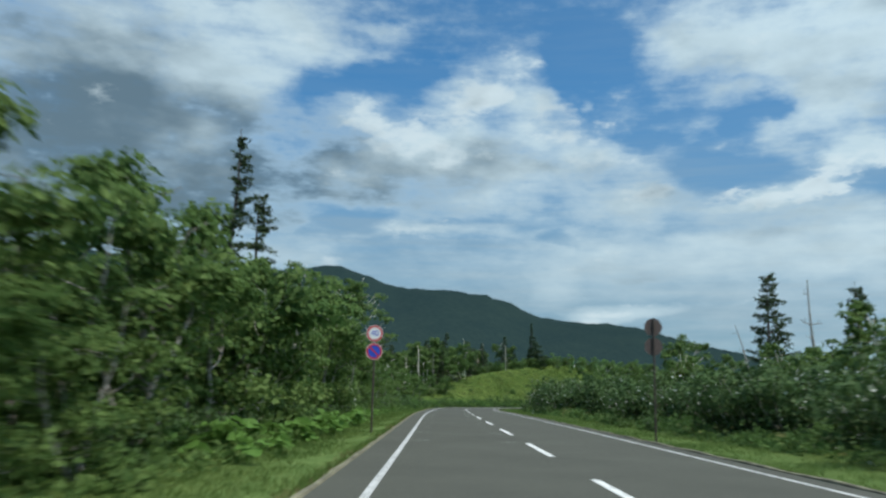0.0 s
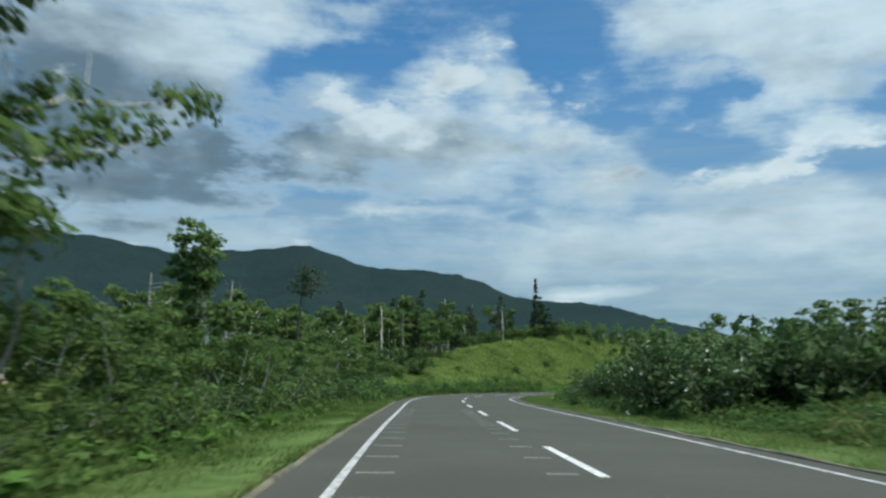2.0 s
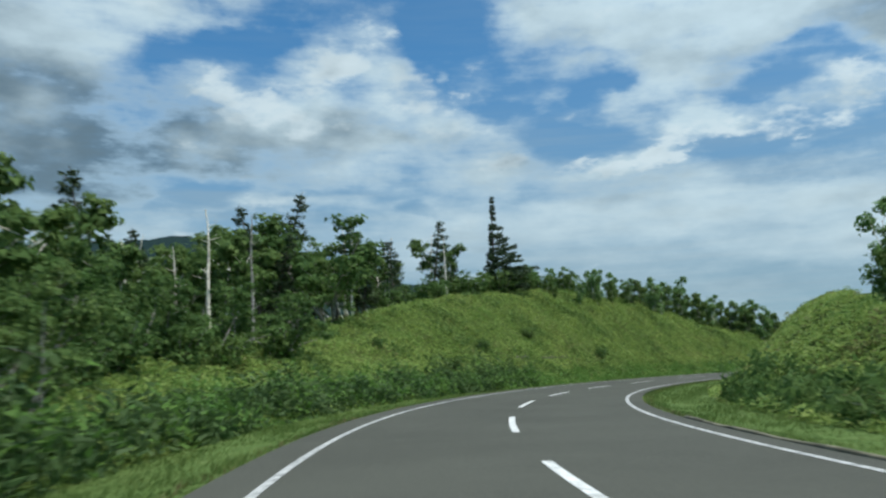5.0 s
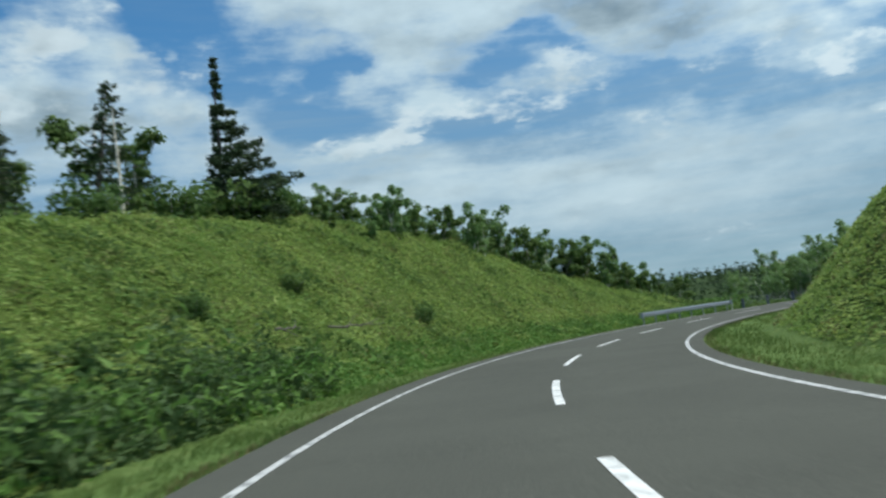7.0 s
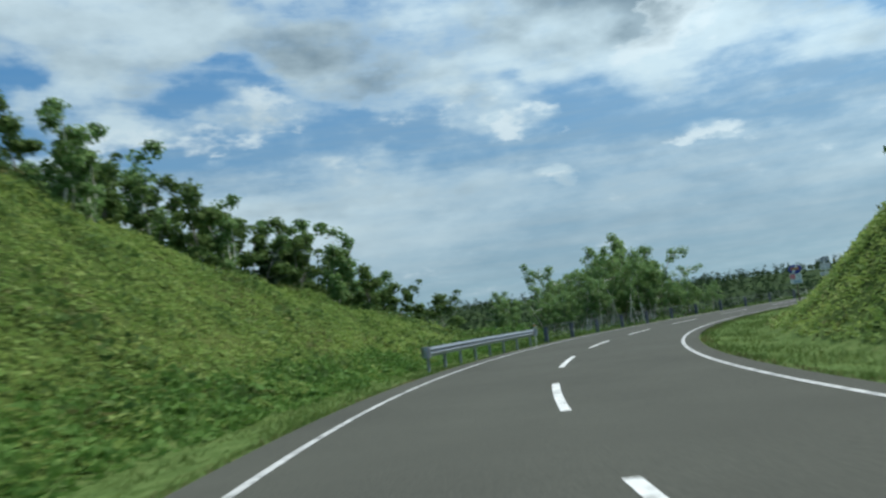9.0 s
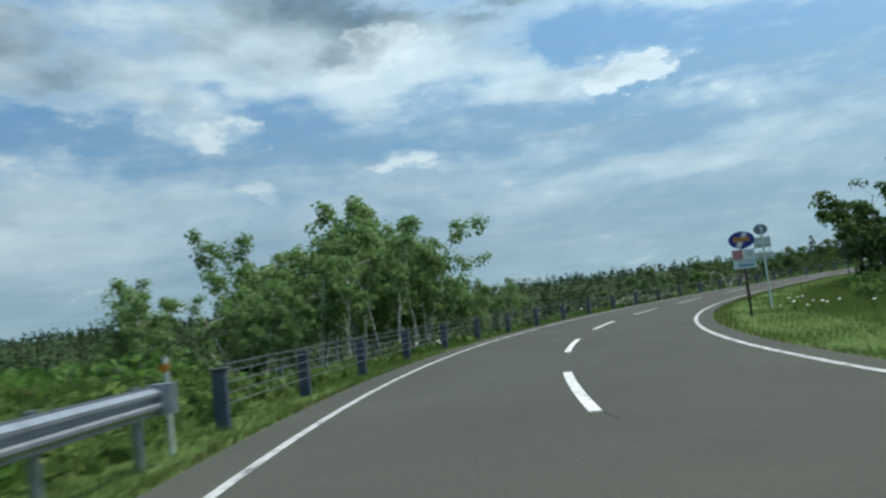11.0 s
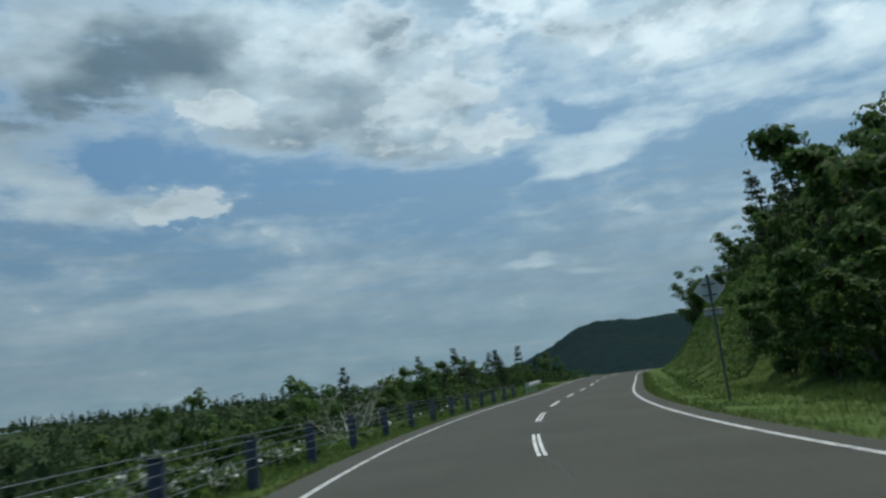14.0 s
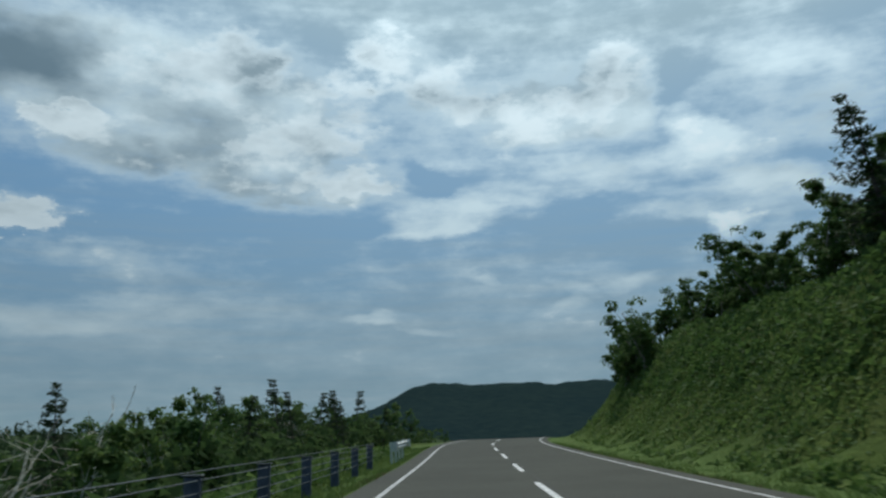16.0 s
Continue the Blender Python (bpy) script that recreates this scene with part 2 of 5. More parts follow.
GAPS_LAST = [(-56.1, 17.4, 1.8, 0.8, -8, 0.7), (-22.3, 18.1, 1.6, 1.4, 2, 0.7), (-80.7, 17.9, 2, 1.2, -3, 0.8), (-92.7, 14.6, 4.5, 1.2, -6, 0.6), (-109.6, 15.7, 6.3, 0.7, 6, 0.7), (-112.7, 19.3, 2.1, 0.9, -13, 0.5), (-80.7, 18.8, 3, 1.4, 2, 0.7), (-113.5, 18.9, 2.9, 0.7, -8, 0.8), (-123.2, 16, 6.9, 0.7, 2, 0.7), (-104.9, 16.5, 9, 0.7, 3, 0.6), (-127.5, 14.6, 5.8, 0.8, -5, 0.8), (-113, 18.7, 3.1, 0.8, -2, 0.7), (-130.8, 23.9, 1.4, 1.8, -8, 0.7), (-94.6, 14.9, 12.1, 0.8, 3, 0.6), (-135.3, 22.5, 2.3, 1.4, -10, 0.4)]
SHADES = [(21.4, 13.7, 15.4, 6.2, 6, 1.9), (27.8, 19.2, 11.2, 5.8, 10, 1.2), (12, 13.3, 6.6, 3.5, 4, 0.8), (-3.3, 15.6, 4.1, 2.2, 0, 0.8), (1.6, 14.5, 9.3, 3.1, 2, 0.75), (10.2, 9.4, 4.2, 1.5, 3, 0.37), (7.7, 24.5, 5, 2.5, 4, 0.19), (-10.5, 9.5, 13.6, 2.1, 0, 0.22), (-41.9, 19.4, 8.4, 4.1, -12, 0.18), (-37.4, 15.6, 7, 1.2, 4, 0.25), (-44.4, 18.8, 11.2, 3.9, -11, 0.18), (-25.8, 20.5, 12.7, 2.5, -6, 0.22), (-45.5, 19.1, 10.8, 4.1, -5, 0.18), (-54.4, 21, 17.6, 3.5, 0, 0.37), (-31.6, 21.4, 16.2, 5.3, 0, 0.37), (-35.6, 15.3, 5.6, 1, -3, 0.22)]
SHADES_LAST = [(-107.3, 23.8, 24, 6.9, -1, 0.36), (-96.1, 20.7, 20, 5.8, -5, 0.3), (-73.5, 22, 12.5, 5.6, 2, 0.4), (-67.6, 23.1, 14, 5, 2, 0.2), (-82.1, 25.8, 9.2, 2.9, -2, 0.5), (-59.8, 22.9, 6.1, 2.6, 6, 0.28), (-76.9, 21.8, 12.9, 5.6, -1, 0.37), (-99.7, 18.8, 9.6, 4.1, -8, 0.34), (-63.6, 21.5, 11.4, 5.7, 3, 0.37), (-83.2, 27.1, 8.6, 2.9, 4, 0.6), (-81.4, 23.5, 4.2, 2.3, 4, 0.5), (-99.5, 20.6, 10.9, 5.2, -3, 0.09), (-123.3, 23.6, 8, 4.7, -11, 0.37), (-106.9, 26.9, 5.2, 2.5, -5, 0.31), (-123.3, 22.6, 7.3, 4.9, -5, 0.31), (-98.2, 20.2, 11.1, 5.6, 3, 0.12), (-100.9, 25.6, 10, 4, 3, 0.31), (-108.1, 26.8, 6.4, 3, 1, 0.31), (-85.2, 25.8, 5.6, 3.6, 10, 0.25)]


def _sky():
    nt = world.node_tree
    nt.nodes.clear()
    N, L = nt.nodes.new, nt.links.new

    def put(sock, v):
        if isinstance(v, bpy.types.NodeSocket):
            L(v, sock)
        else:
            sock.default_value = v

    def math_(op, a, b=0.0, c=0.0, clamp=False):
        n = N("ShaderNodeMath")
        n.operation, n.use_clamp = op, clamp
        for i, v in enumerate((a, b, c)):
            put(n.inputs[i], v)
        return n.outputs[0]

    def vec(op, a, b=None, c=None):
        n = N("ShaderNodeVectorMath")
        n.operation = op
        for i, v in enumerate((a, b, c)):
            if v is not None:
                put(n.inputs[i], v)
        return n.outputs["Value"] if op == "DOT_PRODUCT" else n.outputs[0]

    def noise_(v, scale, detail, rough=0.55):
        n = N("ShaderNodeTexNoise")
        n.inputs["Scale"].default_value, n.inputs["Detail"].default_value, n.inputs["Roughness"].default_value = scale, detail, rough
        L(v, n.inputs["Vector"])
        return n

    def smooth(v, lo, hi):
        n = N("ShaderNodeMapRange")
        n.interpolation_type = "SMOOTHSTEP"
        n.inputs["From Min"].default_value, n.inputs["From Max"].default_value = lo, hi
        L(v, n.inputs["Value"])
        return n.outputs[0]

    def mix(a, b, f):
        n = N("ShaderNodeMix")
        n.data_type = "RGBA"
        put(n.inputs["Factor"], f), put(n.inputs["A"], a), put(n.inputs["B"], b)
        return n.outputs["Result"]

    way = N("ShaderNodeTexCoord").outputs["Generated"]
    sep = N("ShaderNodeSeparateXYZ")
    L(way, sep.inputs[0])
    x, y, z = sep.outputs
    deg = 180 / math.pi
    az = math_("MULTIPLY", math_("ARCTAN2", math_("MULTIPLY", x, -1.0), y), deg)
    el = math_("MULTIPLY", math_("ARCSINE", z), deg)
    # cloud space: directions drawn out sideways, more so near the horizon
    lying = N("ShaderNodeCombineXYZ")
    L(x, lying.inputs[0]), L(y, lying.inputs[1])
    L(math_("MULTIPLY", math_("POWER", math_("MAXIMUM", z, 0.001), 0.75), 2.1), lying.inputs[2])
    lying = lying.outputs[0]
    at = N("ShaderNodeCombineXYZ")
    L(az, at.inputs[0]), L(el, at.inputs[1])
    stir = noise_(lying, 5.0, 7, 0.55).outputs["Color"]
    at = vec("MULTIPLY_ADD", vec("SUBTRACT", stir, (0.5, 0.5, 0.5)), (13.0, 5.5, 0.0), at.outputs[0])

    def patches(rows, at=at):
        total = 0.0
        for a, e, w, h, tilt, k in rows:
            c, n = math.cos(radians(tilt)), math.sin(radians(tilt))
            w, h = w * 1.15, h * 1.15
            u = math_("ADD", vec("DOT_PRODUCT", at, (-c / w, n / w, 0.0)), (a * c - e * n) / w)
            v = math_("ADD", vec("DOT_PRODUCT", at, (n / h, c / h, 0.0)), (-a * n - e * c) / h)
            q = math_("SUBTRACT", math_("MULTIPLY_ADD", u, math_("MULTIPLY", u, -1.0), 1.0), math_("MULTIPLY", v, v), 0.0, True)
            total = math_("MULTIPLY_ADD", q, k, total)
        return total

    fine = noise_(lying, 11.0, 9, 0.6).outputs["Fac"]
    broad = noise_(lying, 2.6, 3, 0.5).outputs["Fac"]
    wide = vec("MULTIPLY", lying, (1.0, 1.0, 4.5))
    wisp = noise_(wide, 4.5, 7, 0.6).outputs["Fac"]
    # rounded lobes: light rims, greyer middles
    cells = N("ShaderNodeTexVoronoi")
    cells.feature = "SMOOTH_F1"
    cells.inputs["Scale"].default_value, cells.inputs["Smoothness"].default_value, cells.inputs["Detail"].default_value = 8.0, 0.3, 2.0
    L(vec("MULTIPLY_ADD", vec("SUBTRACT", stir, (0.5, 0.5, 0.5)), (0.2, 0.2, 0.25), lying), cells.inputs["Vector"])
    lobes = math_("MULTIPLY_ADD", cells.outputs["Distance"], -1.0, 0.42)
    masses = patches(CLOUDS_AHEAD + CLOUDS_AHEAD_HIGH + CLOUDS_ASIDE + CLOUDS_TURN + CLOUDS_LAST + CLOUDS_END + CLOUDS_END_RIGHT)
    body = math_("SUBTRACT", math_("MINIMUM", masses, 1.25), math_("MULTIPLY", patches(GAPS + GAPS_LAST), 0.85))
    puff = noise_(lying, 27.0, 6, 0.6).outputs["Fac"]
    stir_all = math_("MULTIPLY_ADD", fine, 2.0, -1.0)
    for grain, much, mean in ((puff, 1.0, -0.5), (broad, 0.6, -0.3), (wisp, 1.5, -0.72), (lobes, 0.55, 0.0)):
        stir_all = math_("ADD", stir_all, math_("MULTIPLY_ADD", grain, much, mean))
    # smoother towards the horizon
    body = math_("MULTIPLY_ADD", stir_all, math_("MULTIPLY_ADD", smooth(el, 6.0, 15.0), 0.6, 0.4), body)
    cover = smooth(body, -0.55, 1.2)
    grey = math_("MULTIPLY_ADD", patches(SHADES + SHADES_LAST), 1.05, math_("MULTIPLY_ADD", noise_(lying, 6.0, 8, 0.55).outputs["Fac"], 2.2, -1.1))
    # the heaps are lighter on the side that faces the sun
    aside = vec("ADD", lying, (0.03, -0.02, 0.055))
    relief = math_("SUBTRACT", noise_(lying, 5.2, 5, 0.5).outputs["Fac"], noise_(aside, 5.2, 5, 0.5).outputs["Fac"])
    grey = math_("ADD", grey, math_("MULTIPLY", relief, 3.6))
    grey = math_("MULTIPLY_ADD", lobes, 0.8, grey)
    grey = math_("MULTIPLY", smooth(grey, -0.65, 1.9), smooth(body, 0.05, 0.8))
    sky = N("ShaderNodeTexSky")
    sky.sky_type, sky.sun_disc = "NISHITA", False
    sky.sun_elevation, sky.sun_rotation = radians(SUN_UP), radians(-SUN_YAW)
    sky.air_density, sky.dust_density, sky.ozone_density = 1.0, 0.1, 6.0
    blue = vec("MULTIPLY", sky.outputs[0], (0.048, 0.115, 0.134))
    cloud = mix((0.6, 0.768, 0.845, 1), (0.135, 0.21, 0.262, 1), grey)
    haze = math_("MULTIPLY", math_("SUBTRACT", 1.0, smooth(el, 4.0, 24.0)), 0.85)
    blue = mix(blue, (0.258, 0.385, 0.482, 1), haze)
    # a thin streaked veil lies over the lower sky
    streak = noise_(vec("MULTIPLY", lying, (1.6, 1.6, 9.0)), 3.0, 8, 0.6).outputs["Fac"]
    veil = math_("MULTIPLY", smooth(streak, 0.36, 0.72), math_("SUBTRACT", 0.46, math_("MULTIPLY", smooth(el, 9.0, 20.0), 0.38)))
    blue = mix(blue, (0.35, 0.475, 0.555, 1), veil)
    # the sky pales and the clouds shine brighter towards the sun
    near = math_("MULTIPLY_ADD", vec("DOT_PRODUCT", way, tuple(Vector((-math.sin(radians(SUN_YAW)), math.cos(radians(SUN_YAW)), math.tan(radians(SUN_UP)))).normalized())), 0.5, 0.5)
    blue = mix(blue, (0.255, 0.368, 0.437, 1), math_("MULTIPLY", math_("POWER", near, 5.0), 1.7, 0.0, True))
    # crisp white heaps in front: bright rims, soft grey middles
    frayed = vec("MULTIPLY_ADD", vec("SUBTRACT", noise_(lying, 15.0, 6, 0.6).outputs["Color"], (0.5, 0.5, 0.5)), (9.0, 5.0, 0.0), at)
    heap = math_("ADD", patches(HEAPS_AHEAD + HEAPS_TURN + HEAPS_END, frayed), math_("MULTIPLY_ADD", fine, 2.4, -1.2))
    heap = math_("ADD", heap, math_("MULTIPLY_ADD", puff, 1.5, -0.75))
    heap = math_("MULTIPLY_ADD", lobes, 0.75, heap)
    middle = math_("MULTIPLY_ADD", relief, 1.4, math_("MULTIPLY", math_("MULTIPLY", grey, smooth(heap, 0.35, 1.1)), 0.95), True)
    blend = mix(blue, cloud, math_("MULTIPLY", cover, 0.93))
    blend = mix(blend, mix((0.66, 0.8, 0.865, 1), (0.22, 0.31, 0.365, 1), middle), math_("MULTIPLY", smooth(heap, 0.12, 0.9), 0.85))
    glow = math_("MULTIPLY_ADD", math_("POWER", near, 8.0), 2.9, 0.88)
    both = vec("SCALE", blend)
    L(glow, both.node.inputs["Scale"])
    bg = N("ShaderNodeBackground")
    L(both, bg.inputs["Color"])
    out = N("ShaderNodeOutputWorld")
    L(bg.outputs[0], out.inputs["Surface"])


_sky()

# ---- materials ----
def material(name, rough=0.8, metal=0.0):
    m = bpy.data.materials.new(name)
    m.use_nodes = True
    b = m.node_tree.nodes["Principled BSDF"]
    b.inputs["Roughness"].default_value, b.inputs["Metallic"].default_value = rough, metal
    return m, m.node_tree, b


def ramp(nt, fac, stops):
    r = nt.nodes.new("ShaderNodeValToRGB")
    e = r.color_ramp.elements
    while len(e) < len(stops):
        e.new(0.5)
    for el, (p, c) in zip(e, stops):
        el.position, el.color = p, (*c, 1)
    nt.links.new(fac, r.inputs[0])
    return r.outputs[0]


def noise_out(nt, scale, detail=4.0, coords="Object", stretch=None):
    tc = nt.nodes.new("ShaderNodeTexCoord")
    n = nt.nodes.new("ShaderNodeTexNoise")
    n.inputs["Scale"].default_value, n.inputs["Detail"].default_value = scale, detail
    src = tc.outputs[coords]
    if stretch:
        mp = nt.nodes.new("ShaderNodeMapping")
        mp.inputs["Scale"].default_value = stretch
        nt.links.new(src, mp.inputs[0])
        src = mp.outputs[0]
    nt.links.new(src, n.inputs["Vector"])
    return n.outputs["Fac"]


def mixed(nt, a, b, fac, blend="MIX"):
    m = nt.nodes.new("ShaderNodeMix")
    m.data_type, m.blend_type = "RGBA", blend
    for sock, v in ((m.inputs["Factor"], fac), (m.inputs["A"], a), (m.inputs["B"], b)):
        if isinstance(v, bpy.types.NodeSocket):
            nt.links.new(v, sock)
        elif isinstance(v, (int, float)):
            sock.default_value = v
        else:
            sock.default_value = (*v, 1)
    return m.outputs["Result"]


def bump(nt, b, height, strength, distance=0.02):
    n = nt.nodes.new("ShaderNodeBump")
    n.inputs["Strength"].default_value, n.inputs["Distance"].default_value = strength, distance
    nt.links.new(height, n.inputs["Height"])
    nt.links.new(n.outputs[0], b.inputs["Normal"])


def plain(name, colour, rough=0.6, metal=0.0, vary=0.25, scale=8.0):
    m, nt, b = material(name, rough, metal)
    dark = tuple(c * (1 - vary) for c in colour)
    light = tuple(min(1, c * (1 + vary)) for c in colour)
    nt.links.new(ramp(nt, noise_out(nt, scale, 6), [(0.3, dark), (0.7, light)]), b.inputs["Base Color"])
    return m


def asphalt_mat():
    m, nt, b = material("asphalt", 0.95)
    b.inputs["Specular IOR Level"].default_value = 0.2
    big = ramp(nt, noise_out(nt, 0.35, 5), [(0.3, (0.055, 0.0572, 0.048)), (0.7, (0.078, 0.081, 0.067))])
    grain = noise_out(nt, 45, 3)
    c = mixed(nt, big, ramp(nt, grain, [(0.35, (0.034, 0.034, 0.029)), (0.7, (0.145, 0.143, 0.116))]), 0.35)
    nt.links.new(c, b.inputs["Base Color"])
    bump(nt, b, grain, 0.35, 0.01)
    return m


def paint_mat(name="road_paint", fresh=1.0, worn_to=0.62):
    m, nt, b = material(name, 0.6)
    worn = ramp(nt, noise_out(nt, 6, 8), [(0.36, (0.58 * worn_to * fresh, 0.58 * worn_to * fresh, 0.555 * worn_to * fresh)), (0.5, (0.66 * fresh, 0.66 * fresh, 0.64 * fresh)), (0.7, (0.78 * fresh, 0.78 * fresh, 0.76 * fresh))])
    nt.links.new(worn, b.inputs["Base Color"])
    return m


def ground_mat():
    m, nt, b = material("ground_cover", 0.95)
    b.inputs["Specular IOR Level"].default_value = 0.05
    a = ramp(nt, noise_out(nt, 0.22, 6), [(0.3, (0.035, 0.06, 0.014)), (0.5, (0.06, 0.095, 0.02)), (0.7, (0.09, 0.11, 0.03))])
    f = noise_out(nt, 5, 6)
    c = mixed(nt, a, ramp(nt, f, [(0.3, (0.035, 0.052, 0.016)), (0.7, (0.1, 0.135, 0.036))]), 0.45)
    # mown grass along the road
    lawn = nt.nodes.new("ShaderNodeAttribute")
    lawn.attribute_name = "lawn"
    green = ramp(nt, noise_out(nt, 2.5, 7), [(0.3, (0.07, 0.115, 0.033)), (0.55, (0.104, 0.16, 0.049)), (0.75, (0.148, 0.185, 0.068))])
    c = mixed(nt, c, green, lawn.outputs["Fac"])
    # the woods begin away from the road
    geo = nt.nodes.new("ShaderNodeNewGeometry")
    away = nt.nodes.new("ShaderNodeVectorMath")
    away.operation = "DISTANCE"
    away.inputs[1].default_value = (60, 110, 0)
    nt.links.new(geo.outputs["Position"], away.inputs[0])
    far = nt.nodes.new("ShaderNodeMapRange")
    far.inputs["From Min"].default_value, far.inputs["From Max"].default_value = 150, 240
    nt.links.new(away.outputs["Value"], far.inputs["Value"])
    woods = ramp(nt, noise_out(nt, 0.06, 8), [(0.35, (0.018, 0.032, 0.014)), (0.65, (0.05, 0.078, 0.028))])
    c = mixed(nt, c, woods, far.outputs[0])
    nt.links.new(c, b.inputs["Base Color"])
    bump(nt, b, f, 0.8, 0.15)
    return m


def leaf_mat(name, lo, mid, hi, gloss=0.65, clear=0.42):
    """Foliage: each leaf its own tone, a little light through it."""
    m, nt, b = material(name, gloss)
    geo = nt.nodes.new("ShaderNodeNewGeometry")
    one = ramp(nt, geo.outputs["Random Per Island"], [(0.0, lo), (0.5, mid), (1.0, hi)])
    patch = ramp(nt, noise_out(nt, 0.3, 5), [(0.3, (0.72, 0.82, 0.7)), (0.7, (1.25, 1.18, 1.1))])
    c = mixed(nt, one, patch, 1.0, "MULTIPLY")
    b.inputs["Specular IOR Level"].default_value = 0.12
    nt.links.new(c, b.inputs["Base Color"])
    tr = nt.nodes.new("ShaderNodeBsdfTranslucent")
    nt.links.new(c, tr.inputs["Color"])
    mix = nt.nodes.new("ShaderNodeMixShader")
    mix.inputs[0].default_value = clear
    nt.links.new(b.outputs[0], mix.inputs[1])
    nt.links.new(tr.outputs[0], mix.inputs[2])
    nt.links.new(mix.outputs[0], nt.nodes["Material Output"].inputs["Surface"])
    return m


ASPHALT, PAINT, GROUND = asphalt_mat(), paint_mat(), ground_mat()
EDGE_PAINT = paint_mat("edge_paint", 0.74, 0.3)
WORN = plain("worn_paint", (0.21, 0.21, 0.2), 0.8, 0, 0.4, 14)
TAR = plain("crack_seal", (0.02, 0.02, 0.02), 0.7)
KERB = plain("kerb_concrete", (0.14, 0.13, 0.085), 0.95, 0, 0.6, 2.5)


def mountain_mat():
    """Forest seen from far off: dark green canopy, the blue of distance haze mixed into its colours."""
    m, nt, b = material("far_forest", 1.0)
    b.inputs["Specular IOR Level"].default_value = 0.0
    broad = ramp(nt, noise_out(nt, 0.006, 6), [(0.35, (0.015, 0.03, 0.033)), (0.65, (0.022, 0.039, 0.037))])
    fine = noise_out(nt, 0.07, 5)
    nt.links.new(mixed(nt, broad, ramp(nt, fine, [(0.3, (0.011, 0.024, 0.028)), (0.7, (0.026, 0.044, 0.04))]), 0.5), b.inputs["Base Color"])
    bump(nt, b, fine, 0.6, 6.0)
    return m


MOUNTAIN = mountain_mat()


# ---- building helpers ----
def mesh_of(name, verts, faces, mat, smooth=False):
    me = bpy.data.meshes.new(name)
    me.from_pydata([tuple(v) for v in verts], [], [tuple(int(i) for i in f) for f in faces])
    me.materials.append(mat)
    if smooth:
        me.shade_smooth()
    me.update()
    return me


def strip(d0, d1, s0, s1, step=1.0, lift=0.0):
    """A band that follows the road between two offsets."""
    s = np.linspace(s0, s1, max(2, int(round((s1 - s0) / step)) + 1))
    v = []
    for d in (d0, d1):
        x, y = on_road(s, d)
        v += list(zip(x, y, road_z(s) + lift))
    n = len(s)
    return v, [(i, n + i, n + i + 1, i + 1) for i in range(n - 1)]


# ---- ground ----
def ground():
    def axis(lo, hi, step):
        near = np.arange(lo, hi + 0.1, step)
        out = np.cumsum(step * 1.14 ** np.arange(1, 47))
        return np.concatenate([lo - out[::-1], near, hi + out])

    gx, gy = axis(-52, 240, 1.5), axis(-40, 240, 1.5)
    x, y = np.meshgrid(gx, gy)
    z = lie(x.ravel(), y.ravel())
    w, n = len(gx), len(gy)
    verts = np.c_[x.ravel(), y.ravel(), z]
    i = (np.arange(n - 1)[:, None] * w + np.arange(w - 1)).ravel()
    faces = np.c_[i, i + 1, i + w + 1, i + w]
    me = mesh_of("ground", verts.tolist(), faces.tolist(), GROUND, True)
    s, d = along(x.ravel(), y.ravel())
    wide = np.where(d > 0, np.interp(s, [200, 215, 262, 275], [6.9, 10.5, 9.5, 6.0]), np.interp(s, [0, 205, 215], [6.7, 6.3, 5.8]))
    lawn = me.attributes.new("lawn", "FLOAT", "POINT")
    lawn.data.foreach_set("value", (1 - ease((np.abs(d) - wide + 0.4) / 1.2)).astype(np.float32))
    return tagged(new("ground", me), "uneven green ground with banks of low plants along the road", "ground", kind="structure")


ground()
road = tagged(new("road", mesh_of("road", *strip(-4.15, 3.95, S_START, S_END), ASPHALT)), "two-lane grey asphalt road curving between grassy banks", "road", kind="structure")
for d in (-LINE_AT, LINE_AT):
    tagged(new("edge_line", mesh_of("edge_line", *strip(d - 0.06, d + 0.06, S_START, S_END, 1, 0.006), EDGE_PAINT)), "continuous white painted line along the road's edge", "road marking", "edge lines", "structure")
s = DASH_PHASE - 30
while s < S_END - 8:
    geo = strip(-0.075, 0.075, s, s + 5, 1, 0.006)
    if 234 < s < 272:  # worn to two strokes past the second bend
        a, b = strip(-0.085, -0.02, s, s + 5, 1, 0.006), strip(0.02, 0.085, s, s + 5, 1, 0.006)
        geo = (a[0] + b[0], a[1] + [tuple(i + len(a[0]) for i in f) for f in b[1]])
    tagged(new("centre_dash", mesh_of("centre_dash", *geo, PAINT)), "worn double white dash on the centre line" if 234 < s < 272 else "short white painted dash on the centre line", "road marking", "centre line dashes", "structure")
    s += 10
s = 22.0
while s < 84:  # bars across the lane that close up towards the bend
    for d0, d1 in ((-3.27, -2.75), (-0.72, -0.28)):
        tagged(new("speed_bar", mesh_of("speed_bar", *strip(d0, d1, s, s + 0.13, 1, 0.005), WORN)), "faint worn white bar painted across the lane", "road marking", "speed bars", "structure")
    s += float(np.interp(s, [24, 38, 47, 66, 76], [5.5, 4.5, 2.9, 1.85, 0.95]))


def crack():
    s = np.arange(206, 300, 0.5)
    mid = 0.13 + 0.05 * np.sin(s * 0.9) + 0.03 * np.sin(s * 2.3)
    v, n = [], len(s)
    for e in (-0.012, 0.012):
        x, y = on_road(s, mid + e)
        v += list(zip(x, y, road_z(s) + 0.004))
    return v, [(i, n + i, n + i + 1, i + 1) for i in range(n - 1)]


tagged(new("road_crack", mesh_of("road_crack", *crack(), TAR)), "dark sealed crack beside the centre line", "crack", kind="structure")


